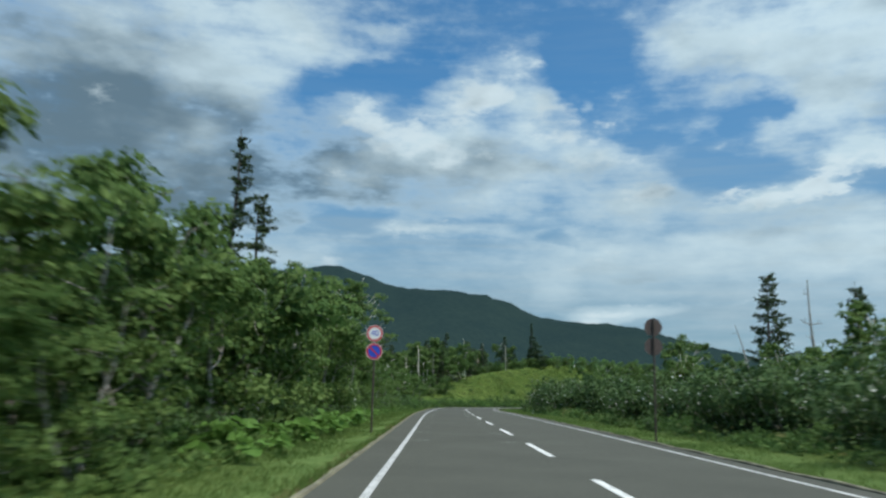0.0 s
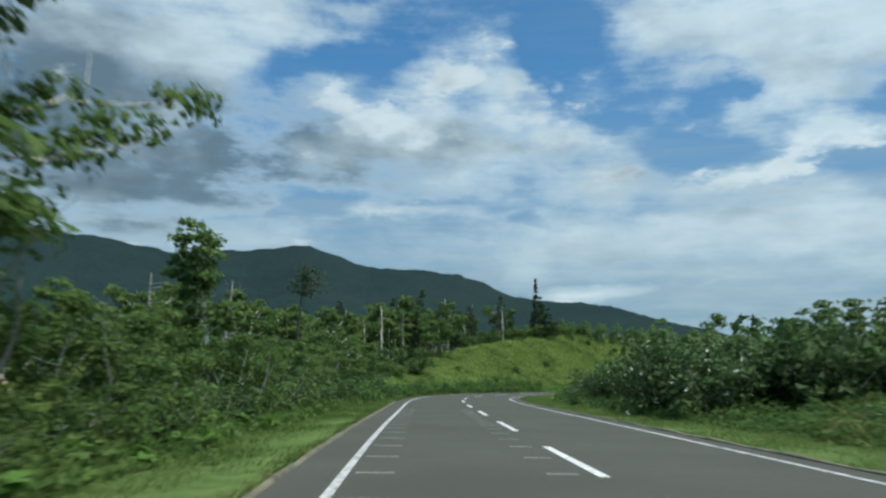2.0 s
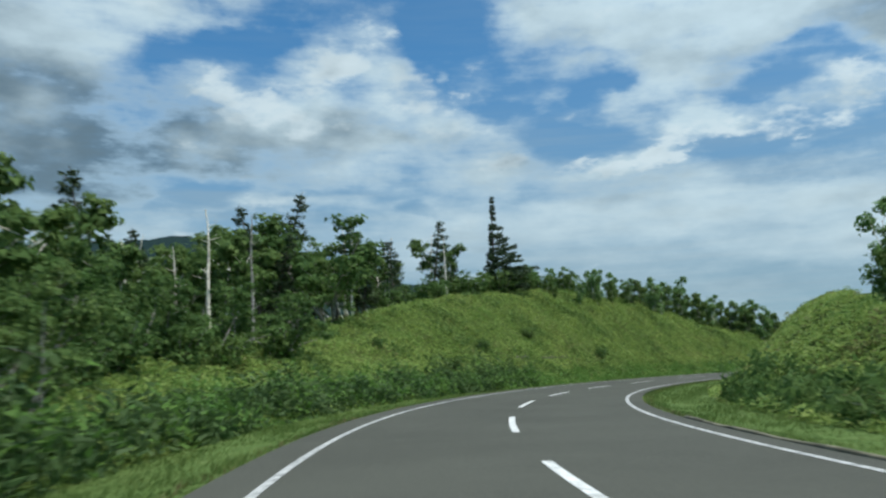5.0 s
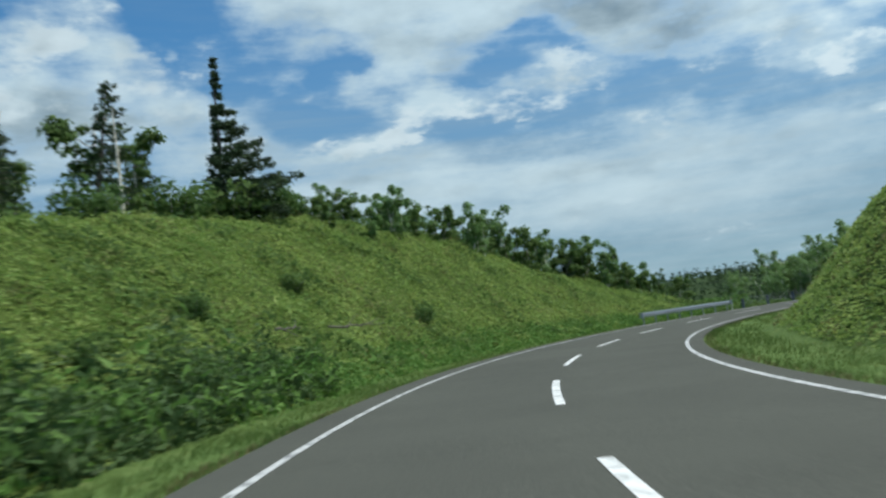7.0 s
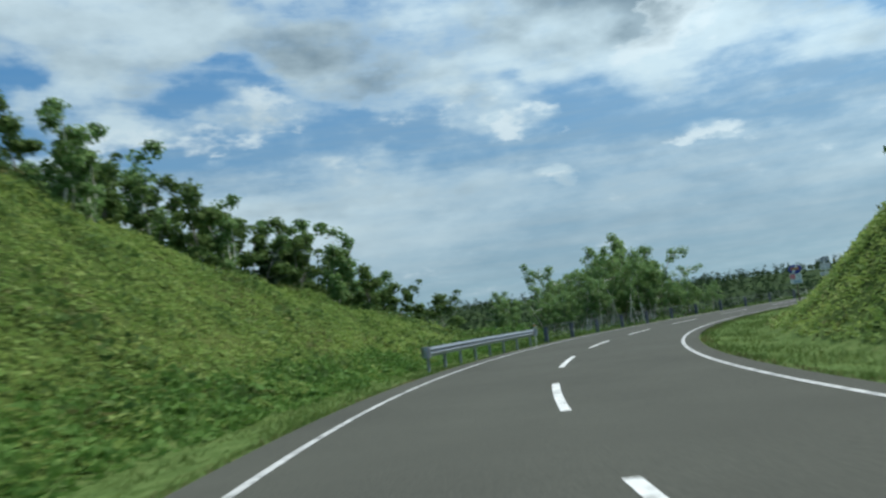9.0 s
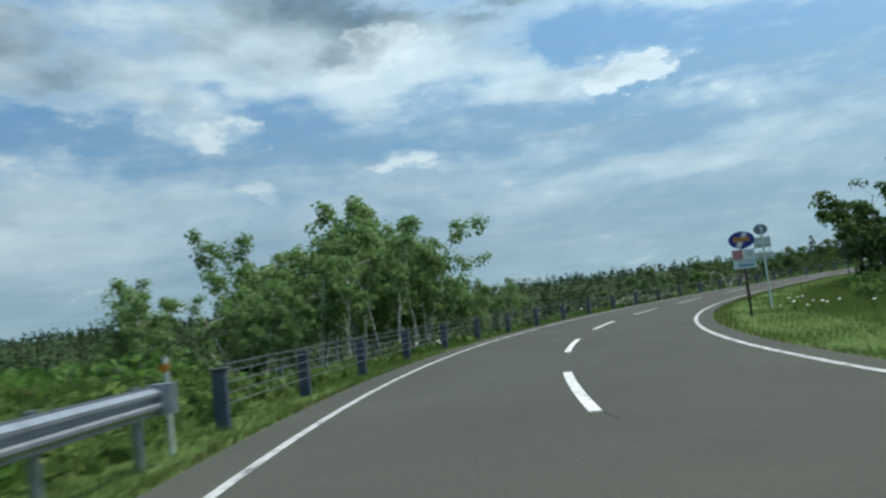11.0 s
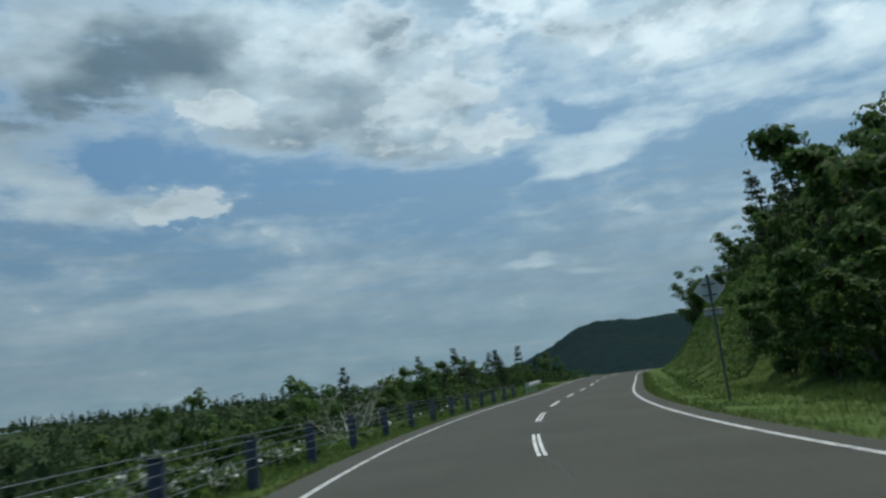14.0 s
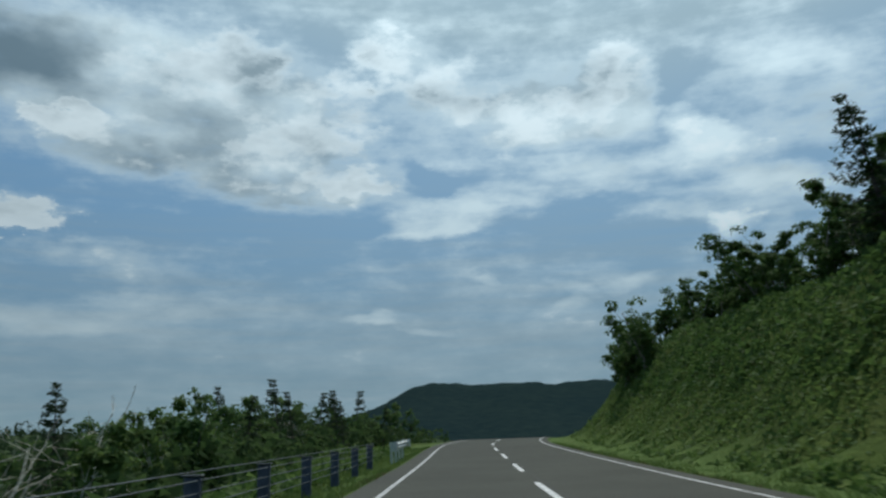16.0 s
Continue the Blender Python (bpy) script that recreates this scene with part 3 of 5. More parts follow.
def kerb(d, s0, s1, wide=0.1, high=0.04):
    """A low rounded kerb along the road."""
    s = np.arange(s0, s1 + 0.5, 1.0)
    prof = ((0, -0.1), (0, high * 0.7), (wide * 0.3, high), (wide * 0.8, high), (wide, high * 0.6), (wide, -0.1))
    v, f, n = [], [], len(s)
    for o, h in prof:
        x, y = on_road(s, d + math.copysign(o, d))
        v += list(zip(x, y, road_z(s) + h + 0.015 * np.sin(s * 1.7)))
    for k in range(len(prof) - 1):
        f += [(k * n + i, (k + 1) * n + i, (k + 1) * n + i + 1, k * n + i + 1) for i in range(n - 1)]
    return mesh_of("kerb", v, f, KERB, True)


tagged(new("kerb", kerb(-4.15, -20, 96)), "low weathered kerb overgrown with grass", "kerb", "kerbs", "structure")
tagged(new("kerb", kerb(3.95, -20, 120)), "low weathered kerb overgrown with grass", "kerb", "kerbs", "structure")


def ridge(name, label, profile, eye, far, deep, seed, step=0.25, rough=0.12):
    """A wooded range in the distance. profile: heading and height of its skyline in degrees, seen from eye."""
    prof = sorted(profile)
    az = np.arange(prof[0][0], prof[-1][0], step)
    up = np.interp(az, [p[0] for p in prof], [p[1] for p in prof])
    gen = np.random.default_rng(seed)
    ragged = np.convolve(gen.normal(size=len(az) + 4), np.ones(5) / 5, "valid") * rough
    rows, v = 14, []
    for k in range(rows):
        q = k / (rows - 1)
        r = far - deep * (1 - q)
        h = far * np.tan(np.radians(up + ragged * q ** 30)) * q ** 0.85
        swell = 1 + (0.03 * np.sin(az * 0.35 + 1.5 * q) + 0.015 * np.sin(az * 0.8 - 2 * q + seed)) * math.sin(math.pi * q)
        h = h * swell - 30 * (1 - q) + eye[2]
        v += list(zip(eye[0] - r * np.sin(np.radians(az)), eye[1] + r * np.cos(np.radians(az)), h))
    v += list(zip(eye[0] - (far + deep) * np.sin(np.radians(az)), eye[1] + (far + deep) * np.cos(np.radians(az)), 0 * az - 30))
    n = len(az)
    f = [(k * n + i, k * n + i + 1, (k + 1) * n + i + 1, (k + 1) * n + i) for k in range(rows) for i in range(n - 1)]
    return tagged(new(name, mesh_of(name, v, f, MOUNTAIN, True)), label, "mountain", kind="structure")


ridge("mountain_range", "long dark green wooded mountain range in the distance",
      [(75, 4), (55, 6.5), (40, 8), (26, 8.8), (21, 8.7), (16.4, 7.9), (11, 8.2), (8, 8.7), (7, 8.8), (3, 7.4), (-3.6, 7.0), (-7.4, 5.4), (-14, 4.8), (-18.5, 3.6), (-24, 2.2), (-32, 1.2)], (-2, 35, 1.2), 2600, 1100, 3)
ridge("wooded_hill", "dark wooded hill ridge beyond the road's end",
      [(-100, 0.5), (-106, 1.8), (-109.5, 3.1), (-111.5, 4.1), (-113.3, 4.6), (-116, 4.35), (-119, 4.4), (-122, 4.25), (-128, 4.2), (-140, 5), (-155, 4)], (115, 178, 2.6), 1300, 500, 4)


# ---- plants ----
LEAF_BIRCH = leaf_mat("birch_leaf", (0.068, 0.12, 0.037), (0.102, 0.168, 0.052), (0.152, 0.225, 0.076), 0.65, 0.46)
LEAF_BUSH = leaf_mat("bush_leaf", (0.042, 0.078, 0.03), (0.064, 0.112, 0.042), (0.1, 0.158, 0.066), 0.55, 0.32)
LEAF_DARK = leaf_mat("dark_leaf", (0.054, 0.102, 0.034), (0.082, 0.148, 0.046), (0.122, 0.2, 0.066), 0.65, 0.45)
LEAF_LIGHT = leaf_mat("light_leaf", (0.078, 0.16, 0.036), (0.118, 0.225, 0.054), (0.172, 0.285, 0.088), 0.6, 0.4)
LEAF_SILVER = leaf_mat("silver_leaf", (0.1, 0.185, 0.062), (0.165, 0.275, 0.1), (0.26, 0.365, 0.17), 0.6, 0.5)
NEEDLE = leaf_mat("needle", (0.034, 0.058, 0.034), (0.052, 0.083, 0.046), (0.08, 0.115, 0.064), 0.8, 0.25)
SASA = leaf_mat("bamboo_grass", (0.15, 0.24, 0.066), (0.215, 0.315, 0.088), (0.3, 0.375, 0.13), 0.6, 0.45)
GRASS = leaf_mat("grass", (0.1, 0.16, 0.046), (0.138, 0.205, 0.06), (0.185, 0.235, 0.084), 0.6, 0.45)
OLIVE = leaf_mat("olive_leaf", (0.1, 0.122, 0.045), (0.15, 0.172, 0.066), (0.21, 0.215, 0.095), 0.7, 0.35)
DRY = leaf_mat("dry_grass", (0.12, 0.11, 0.05), (0.19, 0.16, 0.08), (0.26, 0.21, 0.12), 0.7, 0.2)
FLOWER = plain("white_flower", (0.7, 0.72, 0.66), 0.7, 0, 0.12, 20)


def bark(name, light, dark, bands):
    m, nt, b = material(name, 0.85)
    f = noise_out(nt, bands, 5, "Object", (1.0, 1.0, 2.6))
    nt.links.new(ramp(nt, f, [(0.36, dark), (0.5, light), (1.0, light)]), b.inputs["Base Color"])
    bump(nt, b, f, 0.5, 0.03)
    return m


BARK_WHITE = bark("birch_bark", (0.76, 0.73, 0.65), (0.25, 0.17, 0.14), 3.0)
BARK_DEAD = bark("bleached_wood", (0.72, 0.67, 0.56), (0.4, 0.36, 0.3), 3.0)
BARK_GREY = bark("grey_bark", (0.26, 0.25, 0.225), (0.08, 0.07, 0.06), 4.0)
BARK_DARK = bark("dark_bark", (0.10, 0.085, 0.07), (0.04, 0.033, 0.028), 4.0)


def quick(name, verts, faces, mat):
    """A mesh from arrays; all faces have the same number of corners."""
    verts, faces = np.asarray(verts, np.float32), np.asarray(faces, np.int32)
    me = bpy.data.meshes.new(name)
    n, k = faces.shape
    me.vertices.add(len(verts)), me.loops.add(n * k), me.polygons.add(n)
    me.vertices.foreach_set("co", verts.ravel())
    me.loops.foreach_set("vertex_index", faces.ravel())
    me.polygons.foreach_set("loop_start", np.arange(n, dtype=np.int32) * k)
    me.materials.append(mat)
    me.update(calc_edges=True)
    return me


def leaf_cards(rng, at, length, width, level=0.0, hang=0.0, slim=False, facing=None):
    """One folded leaf-shaped card (slim: a pointed blade) at each place. level: how far they lie flat; facing: the way each one faces."""
    n = len(at)
    a = rng.normal(size=(n, 3))
    if facing is None:
        a[:, 2] = a[:, 2] * (1 - level) - hang
        a /= np.linalg.norm(a, axis=1)[:, None] + 1e-9
        u = rng.normal(size=(n, 3)) * (1 - level) + np.array([0, 0, 1.0]) * level
    else:
        a = np.cross(facing, a)
        a /= np.linalg.norm(a, axis=1)[:, None] + 1e-9
        u = facing
    b = np.cross(a, u)
    b /= np.linalg.norm(b, axis=1)[:, None] + 1e-9
    c = np.cross(a, b)
    ln = (length * rng.uniform(0.6, 1.3, n))[:, None]
    wd = (width * rng.uniform(0.6, 1.3, n))[:, None]
    if slim:
        v = np.stack([at - a * ln * 0.6 - b * wd * 1.25, at - a * ln * 0.6 + b * wd * 1.25, at + a * ln * 1.2], 1).reshape(-1, 3)
        return v, np.arange(3 * n).reshape(-1, 3)
    fold = c * wd * 0.35
    v = np.stack([at - a * ln, at + b * wd + fold, at + a * ln, at - b * wd + fold], 1).reshape(-1, 3)
    return v, np.arange(4 * n).reshape(-1, 4)


def tube(path, radii, sides=6):
    path, v, f = np.asarray(path, float), [], []
    for i, (p, r) in enumerate(zip(path, radii)):
        t = path[min(i + 1, len(path) - 1)] - path[max(i - 1, 0)]
        t /= np.linalg.norm(t) + 1e-9
        a = np.cross(t, (0.3, 1.0, 0.1))
        a /= np.linalg.norm(a) + 1e-9
        b = np.cross(t, a)
        for k in range(sides):
            w = 2 * math.pi * k / sides
            v.append(p + r * (math.cos(w) * a + math.sin(w) * b))
        if i:
            o = (i - 1) * sides
            f += [(o + k, o + (k + 1) % sides, o + sides + (k + 1) % sides, o + sides + k) for k in range(sides)]
    return np.array(v), np.array(f)


def joined(parts):
    v, f, n = [], [], 0
    for pv, pf in parts:
        v.append(pv), f.append(pf + n)
        n += len(pv)
    return np.concatenate(v), np.concatenate(f)


def limb(rng, start, way, length, bend, steps=6, lift=0.0):
    """A wandering branch as a row of places."""
    p, w = np.array(start, float), np.array(way, float)
    out = [p.copy()]
    for _ in range(steps):
        w = w + rng.normal(size=3) * bend + np.array([0, 0, lift])
        w /= np.linalg.norm(w)
        p = p + w * length / steps
        out.append(p.copy())
    return np.array(out)


def puffs(rng, tips, leaves, flat=0.6):
    """Leaves gathered in domed tufts round the twig ends: their places and the ways they face."""
    per = max(5, leaves // len(tips))
    n = per * len(tips)
    c = np.repeat(np.array([t[0] for t in tips]), per, 0)
    r = np.repeat(np.array([t[1] for t in tips]), per)[:, None]
    out = rng.normal(size=(n, 3))
    out[:, 2] = np.where(rng.random(n) < 0.72, np.abs(out[:, 2]), out[:, 2])
    out /= np.linalg.norm(out, axis=1)[:, None]
    at = c + out * r * np.sqrt(rng.uniform(0.15, 1.0, (n, 1))) * np.array([1, 1, flat])
    facing = out + np.array([0, 0, 0.45]) + rng.normal(size=(n, 3)) * 0.42
    return at, facing


def plant(name, label, category, group, trunk, crown, bark_mat, leaf):
    root = tagged(new(name), label, category, group)
    for part_name, geo, mat in (("trunk", trunk, bark_mat), ("crown", crown, leaf)):
        if geo is not None:
            ob = new(part_name, quick(part_name, *geo, mat))
            ob.parent = root
    return root


WIND = np.array([0.75, -0.45, 0.0])  # the wind has bent the trees this way


def broadleaf(seed, height, stems=1, base=0.35, spread=0.32, leaves=3500, size=0.15, thick=0.035, puff=0.5, bark_mat=None, leaf=None, name="birch_tree", label="", group="", bare=0.0, lean=0.3, slim=False, keep=0.5, flat=0.6, wander=0.13):
    rng = np.random.default_rng(seed)
    wood, tips = [], []
    for k in range(stems):
        tilt = rng.normal(size=3) * lean * (0.55 if stems == 1 else 1.0)
        tilt[2] = 1.0
        foot = rng.normal(size=3) * 0.25 * (stems > 1)
        foot[2] = -0.25
        tall = height * rng.uniform(0.75, 0.95)
        path = limb(rng, foot, tilt + WIND * 0.08, tall, wander, 9, 0.03)
        rad = np.linspace(height * thick * (1 if stems == 1 else 0.7), height * thick * 0.16, len(path))
        wood.append(tube(path, rad, 6))
        for q in np.linspace(base, 0.97, max(4, int(height * 1.6 / stems ** 0.6))):
            i = min(int(q * 9), 8)
            p = path[i] + (path[i + 1] - path[i]) * (q * 9 - i)
            a = rng.uniform(0, 2 * math.pi)
            out = np.array([math.cos(a), math.sin(a), rng.uniform(0.15, 0.7)]) + WIND * 0.25
            reach = height * spread * (1.15 - 0.7 * abs(q - 0.6)) * rng.uniform(0.6, 1.15)
            b = limb(rng, p, out, reach, 0.2, 5, 0.07)
            wood.append(tube(b[[0, 3, 5]], np.linspace(rad[i] * 0.45, 0.012, 3), 3) if slim else tube(b, np.linspace(rad[i] * 0.45, 0.012, len(b)), 4))
            tips += [(b[j], puff * rng.uniform(0.7, 1.2)) for j in (2, 3, 4, 5)]
            for j in (2, 3):
                c = limb(rng, b[j], rng.normal(size=3) + np.array([0, 0, 0.4]), reach * 0.45, 0.25, 3, 0.06)
                if not slim:
                    wood.append(tube(c[[0, 3]], (rad[i] * 0.2, 0.008), 3))
                tips += [(c[-1], puff * rng.uniform(0.6, 1.1)), (c[-2], puff * 0.7)]
    tips = [t for t in tips if rng.random() > bare and rng.random() < keep]
    crown = None
    if leaves and tips:
        at, facing = puffs(rng, tips, leaves, flat)
        crown = leaf_cards(rng, at, size, size * 0.66, slim=slim, facing=facing)
    return plant(name, label, "tree", group, joined(wood), crown, bark_mat or BARK_WHITE, leaf or LEAF_BIRCH)


def fir(seed, height, width=0.26, base=0.12, sparse=0.0, flag=0.6, leaves=3200, name="fir_tree", label="", group="", taper=0.8):
    """A wind-bent conifer: tiers of flat boughs, fuller on the lee side, ragged on top."""
    rng = np.random.default_rng(seed)
    trunk = limb(rng, (0, 0, -0.2), np.array([0, 0, 1.0]) + WIND * 0.05, height, 0.035, 10)
    rad = np.linspace(height * 0.02, 0.012, len(trunk))
    wood, cards = [tube(trunk, rad, 7)], []
    tiers = max(8, int(height * 2.8))
    for k in range(tiers):
        q = base + (1 - base) * (k + rng.uniform(-0.35, 0.75)) / tiers
        if not 0.02 < q < 0.985:
            continue
        i = min(int(q * 10), 9)
        p = trunk[i] + (trunk[i + 1] - trunk[i]) * (q * 10 - i)
        for j in range(rng.integers(4, 6)):
            a = 2 * math.pi * (j + rng.uniform(0, 0.7)) / 5 + k * 1.1
            side = np.array([math.cos(a), math.sin(a), 0])
            lee = 1 + flag * float(side @ (WIND / np.linalg.norm(WIND)))
            if rng.random() < sparse * (0.3 + q) * (2 - lee):
                continue
            reach = height * width * (1.05 - q) ** taper * lee * rng.uniform(0.55, 1.1) + 0.15
            b = limb(rng, p, side + np.array([0, 0, rng.uniform(-0.3, 0.12)]) + WIND * 0.25, reach, 0.1, 4, 0.06)
            wood.append(tube(b[[0, 2, 4]], (0.03, 0.02, 0.008), 3))
            n = max(5, int(leaves / tiers / 5 * (0.4 + reach)))
            f = rng.uniform(0.25, 1.0, n)
            j0 = np.minimum((f * 4).astype(int), 3)
            at = b[j0] + (b[j0 + 1] - b[j0]) * (f * 4 - j0)[:, None]
            cross = np.cross(side, (0, 0, 1))
            at = at + cross * (rng.normal(size=(n, 1)) * reach * 0.2 * (1.2 - f)[:, None]) + rng.normal(size=(n, 3)) * np.array([0.05, 0.05, 0.075])
            cards.append(at)
    crown = leaf_cards(rng, np.concatenate(cards), 0.17, 0.055, 0.5, 0.12)
    return plant(name, label, "tree", group, joined(wood), crown, BARK_DARK, NEEDLE)


def snag(seed, height, branches=9, reach=0.16, thick=0.02, name="dead_tree", label="", group="", bark_mat=None, fork=0):
    """A dead standing tree: a bare trunk with broken stubs and twigs."""
    rng = np.random.default_rng(seed)
    wood = []
    for s in range(1 + fork):
        lean = np.array([0, 0, 1.0]) + rng.normal(size=3) * (0.05 + 0.3 * (fork > 0))
        trunk = limb(rng, (0, 0, -0.2), lean, height * rng.uniform(0.85, 1), 0.05 + 0.08 * (fork > 0), 9)
        rad = np.linspace(height * thick, height * thick * 0.2, len(trunk))
        wood.append(tube(trunk, rad, 7))
        for q in rng.uniform(0.3, 0.98, branches):
            i = min(int(q * 9), 8)
            a = rng.uniform(0, 2 * math.pi)
            b = limb(rng, trunk[i], np.array([math.cos(a), math.sin(a), rng.uniform(-0.1, 0.6)]) + WIND * 0.2, height * reach * rng.uniform(0.4, 1.2), 0.22, 5, 0.04)
            wood.append(tube(b, np.linspace(rad[i] * 0.5, 0.01, len(b)), 4))
            c = limb(rng, b[3], rng.normal(size=3) + np.array([0, 0, 0.5]), height * reach * 0.5, 0.25, 3)
            wood.append(tube(c, np.linspace(rad[i] * 0.25, 0.008, len(c)), 4))
    return plant(name, label, "dead tree", group, joined(wood), None, bark_mat or BARK_GREY, None)


def shrub(seed, height, width, leaves=2600, size=0.13, leaf=None, name="shrub", label="", group="", bloom=0, slim=False):
    rng = np.random.default_rng(seed)
    wood, tips = [], []
    for k in range(8):
        a = 2 * math.pi * k / 8 + rng.uniform(-0.3, 0.3)
        out = np.array([math.cos(a) * width / height * 0.75, math.sin(a) * width / height * 0.75, 1.0]) * rng.uniform(0.7, 1.1)
        b = limb(rng, (0, 0, -0.15), out, height * rng.uniform(0.75, 1.05), 0.14, 6, 0.02)
        wood.append(tube(b[[0, 2, 4, 6]], (0.045, 0.03, 0.02, 0.01), 4))
        tips += [(b[j], height * 0.2) for j in (1, 2, 3, 4, 5, 6)]
        for j in (2, 3, 4, 5):
            c = limb(rng, b[j], rng.normal(size=3) + np.array([0, 0, 0.2]), height * 0.32, 0.25, 3)
            tips += [(c[-1], height * 0.17)]
    at, facing = puffs(rng, [(c, r * 1.25) for c, r in tips if rng.random() < 0.65], leaves, 0.7)
    at[:, 2] = np.maximum(at[:, 2], 0.03)
    root = plant(name, label, "shrub", group, joined(wood), leaf_cards(rng, at, size, size * 0.66, slim=slim, facing=facing), BARK_GREY, leaf or LEAF_DARK)
    if bloom:
        tops = at[rng.integers(0, len(at), bloom)] * np.array([1.06, 1.06, 1.04])
        ob = new("blossom", quick("blossom", *leaf_cards(rng, np.repeat(tops, 4, 0) + rng.normal(size=(bloom * 4, 3)) * 0.05, 0.055, 0.05, 0.5), FLOWER))
        ob.parent = root
        tagged(ob, "small white blossoms")
    return root


def stand(ob, s, d, size=1.0, turn=0.0, sink=0.0, tall=1.0):
    """The pose for a thing on the ground at s along and d beside the road."""
    x, y = on_road(s, d)
    return Matrix.Translation((float(x), float(y), float(lie(x, y)[0]) - sink)) @ Matrix.Rotation(turn, 4, "Z") @ Matrix.Diagonal((size, size, size * tall, 1))


def set_out(kinds, places, seed, low=0.85, high=1.15):
    """The first of each kind stands at its first place; the rest are copies. places: s, d, which kind, size."""
    rng = random.Random(seed)
    first = {}
    for s, d, k, size in places:
        m = stand(None, s, d, size * rng.uniform(low, high), rng.uniform(0, 6.28), 0.05, rng.uniform(0.92, 1.08))
        if k in first:
            copy_thing(kinds[k], m)
        else:
            first[k] = m
    for k, m in first.items():
        kinds[k].matrix_basis = m


def strewn(rng, s0, s1, d0, d1, gap, jitter=0.45):
    """Places spread over a band beside the road."""
    out = []
    for s in np.arange(s0, s1, gap):
        for d in np.arange(d0, d1, gap):
            out.append((s + rng.uniform(-jitter, jitter) * gap, d + rng.uniform(-jitter, jitter) * gap))
    return out


rng = random.Random(11)

# broadleaf wood on the left of the straight: a close front row, looser rows behind
G = "trees at the wood's edge"
edge_kinds = [broadleaf(1, 6.2, 2, 0.08, 0.32, 3600, 0.115, 0.022, 0.95, BARK_GREY, LEAF_BIRCH, "broadleaf_tree", "dense leafy broadleaf tree at the wood's edge", G),
              broadleaf(2, 6.0, 3, 0.08, 0.32, 3600, 0.115, 0.018, 0.95, BARK_GREY, LEAF_BIRCH, "broadleaf_tree", "dense leafy broadleaf tree at the wood's edge", G),
              broadleaf(3, 6.4, 2, 0.2, 0.3, 3200, 0.115, 0.018, 0.85, BARK_WHITE, LEAF_BIRCH, "birch_tree", "birch with pale crooked stems at the wood's edge", G)]
places = []
for s in np.arange(-1, 118, 2.5):
    size = float(np.interp(s, [0, 14, 46, 58, 62, 80, 118], [0.85, 0.95, 1.0, 0.85, 0.55, 0.5, 0.6]))
    places.append((s + rng.uniform(-0.7, 0.7), -9.3 + rng.uniform(-0.8, 0.5) + 0.5 * (s > 60), rng.choice((0, 1, 0, 1, 2)), size))
places += [(7.4, -7.9, 0, 0.55), (10.4, -8.0, 1, 0.6), (13.4, -8.1, 0, 0.66)]
set_out(edge_kinds, places, 55, 0.9, 1.1)
G = "trees of the roadside wood"
wood_kinds = [broadleaf(4, 6.2, 2, 0.2, 0.36, 1700, 0.175, 0.022, 0.85, BARK_GREY, LEAF_DARK, "broadleaf_tree", "leafy green broadleaf tree in the roadside wood", G, slim=True),
              broadleaf(5, 6.0, 1, 0.18, 0.4, 1700, 0.175, 0.025, 0.85, BARK_GREY, LEAF_BIRCH, "broadleaf_tree", "leafy green broadleaf tree in the roadside wood", G, slim=True),
              broadleaf(6, 6.6, 3, 0.25, 0.3, 1700, 0.175, 0.018, 0.75, BARK_WHITE, LEAF_BIRCH, "birch_tree", "birch tree with pale crooked stems and green leaves", G, slim=True)]
places = []
for s, d in strewn(rng, -4, 118, -23, -11.2, 3.8):
    if -d > 16 and rng.random() < 0.55:
        continue
    size = float(np.interp(s, [0, 50, 60, 66, 90, 118], [0.95, 1.0, 0.95, 0.6, 0.58, 0.8])) * (1.0 if d > -15 else 1.1)
    places.append((s, d, rng.choice((0, 0, 1, 2)), size))
set_out(wood_kinds, places, 5)

shrub_kinds = [shrub(21, 2.2, 2.6, 1100, 0.105, LEAF_BUSH, "shrub", "dense dark green roadside shrub", "roadside shrubs"),
               shrub(22, 2.0, 2.8, 1100, 0.105, LEAF_BIRCH, "shrub", "dense green roadside shrub", "roadside shrubs"),
               shrub(23, 3.2, 3.6, 1800, 0.125, LEAF_BUSH, "shrub", "tall rounded dark green shrub with small white blossoms", "roadside shrubs", 22),
               shrub(24, 2.6, 3.2, 900, 0.17, LEAF_BUSH, "shrub", "dark green shrub deep in the thicket", "roadside shrubs", slim=True)]
places = []
for s in np.arange(-3, 112, 1.9):
    places.append((s + rng.uniform(-0.6, 0.6), -8.2 + rng.uniform(-0.5, 0.3), rng.randrange(2), rng.uniform(0.35, 0.65) * (1.0 if s < 58 else 1.45)))
# right of the straight: dark bushes in groups, low herbs between them, a thicket behind
for s0, s1, size in ((14, 22, 0.85), (27, 36, 0.95), (42, 48, 0.85), (54, 63, 0.9), (77, 90, 1.2), (94, 103, 0.8)):
    for s, d in strewn(rng, s0, s1, 9.6, 12.5, 2.5, 0.35):
        places.append((s, d, 2 if d < 12 else 3, size * rng.uniform(0.85, 1.1)))
for s, d in strewn(rng, 4, 106, 14.4, 19, 3.4):
    places.append((s, d, rng.choice((1, 1, 3)), rng.uniform(0.7, 1.0)))
for s, d in strewn(rng, 6, 106, 8.2, 12.5, 3.4):
    places.append((s, d + 0.5, rng.randrange(2), rng.uniform(0.24, 0.42)))
for s, d in strewn(rng, 100, 119, 8.2, 13, 2.6):
    places.append((s, d, rng.choice((0, 1, 3)), 0.6))
set_out(shrub_kinds, places, 6)
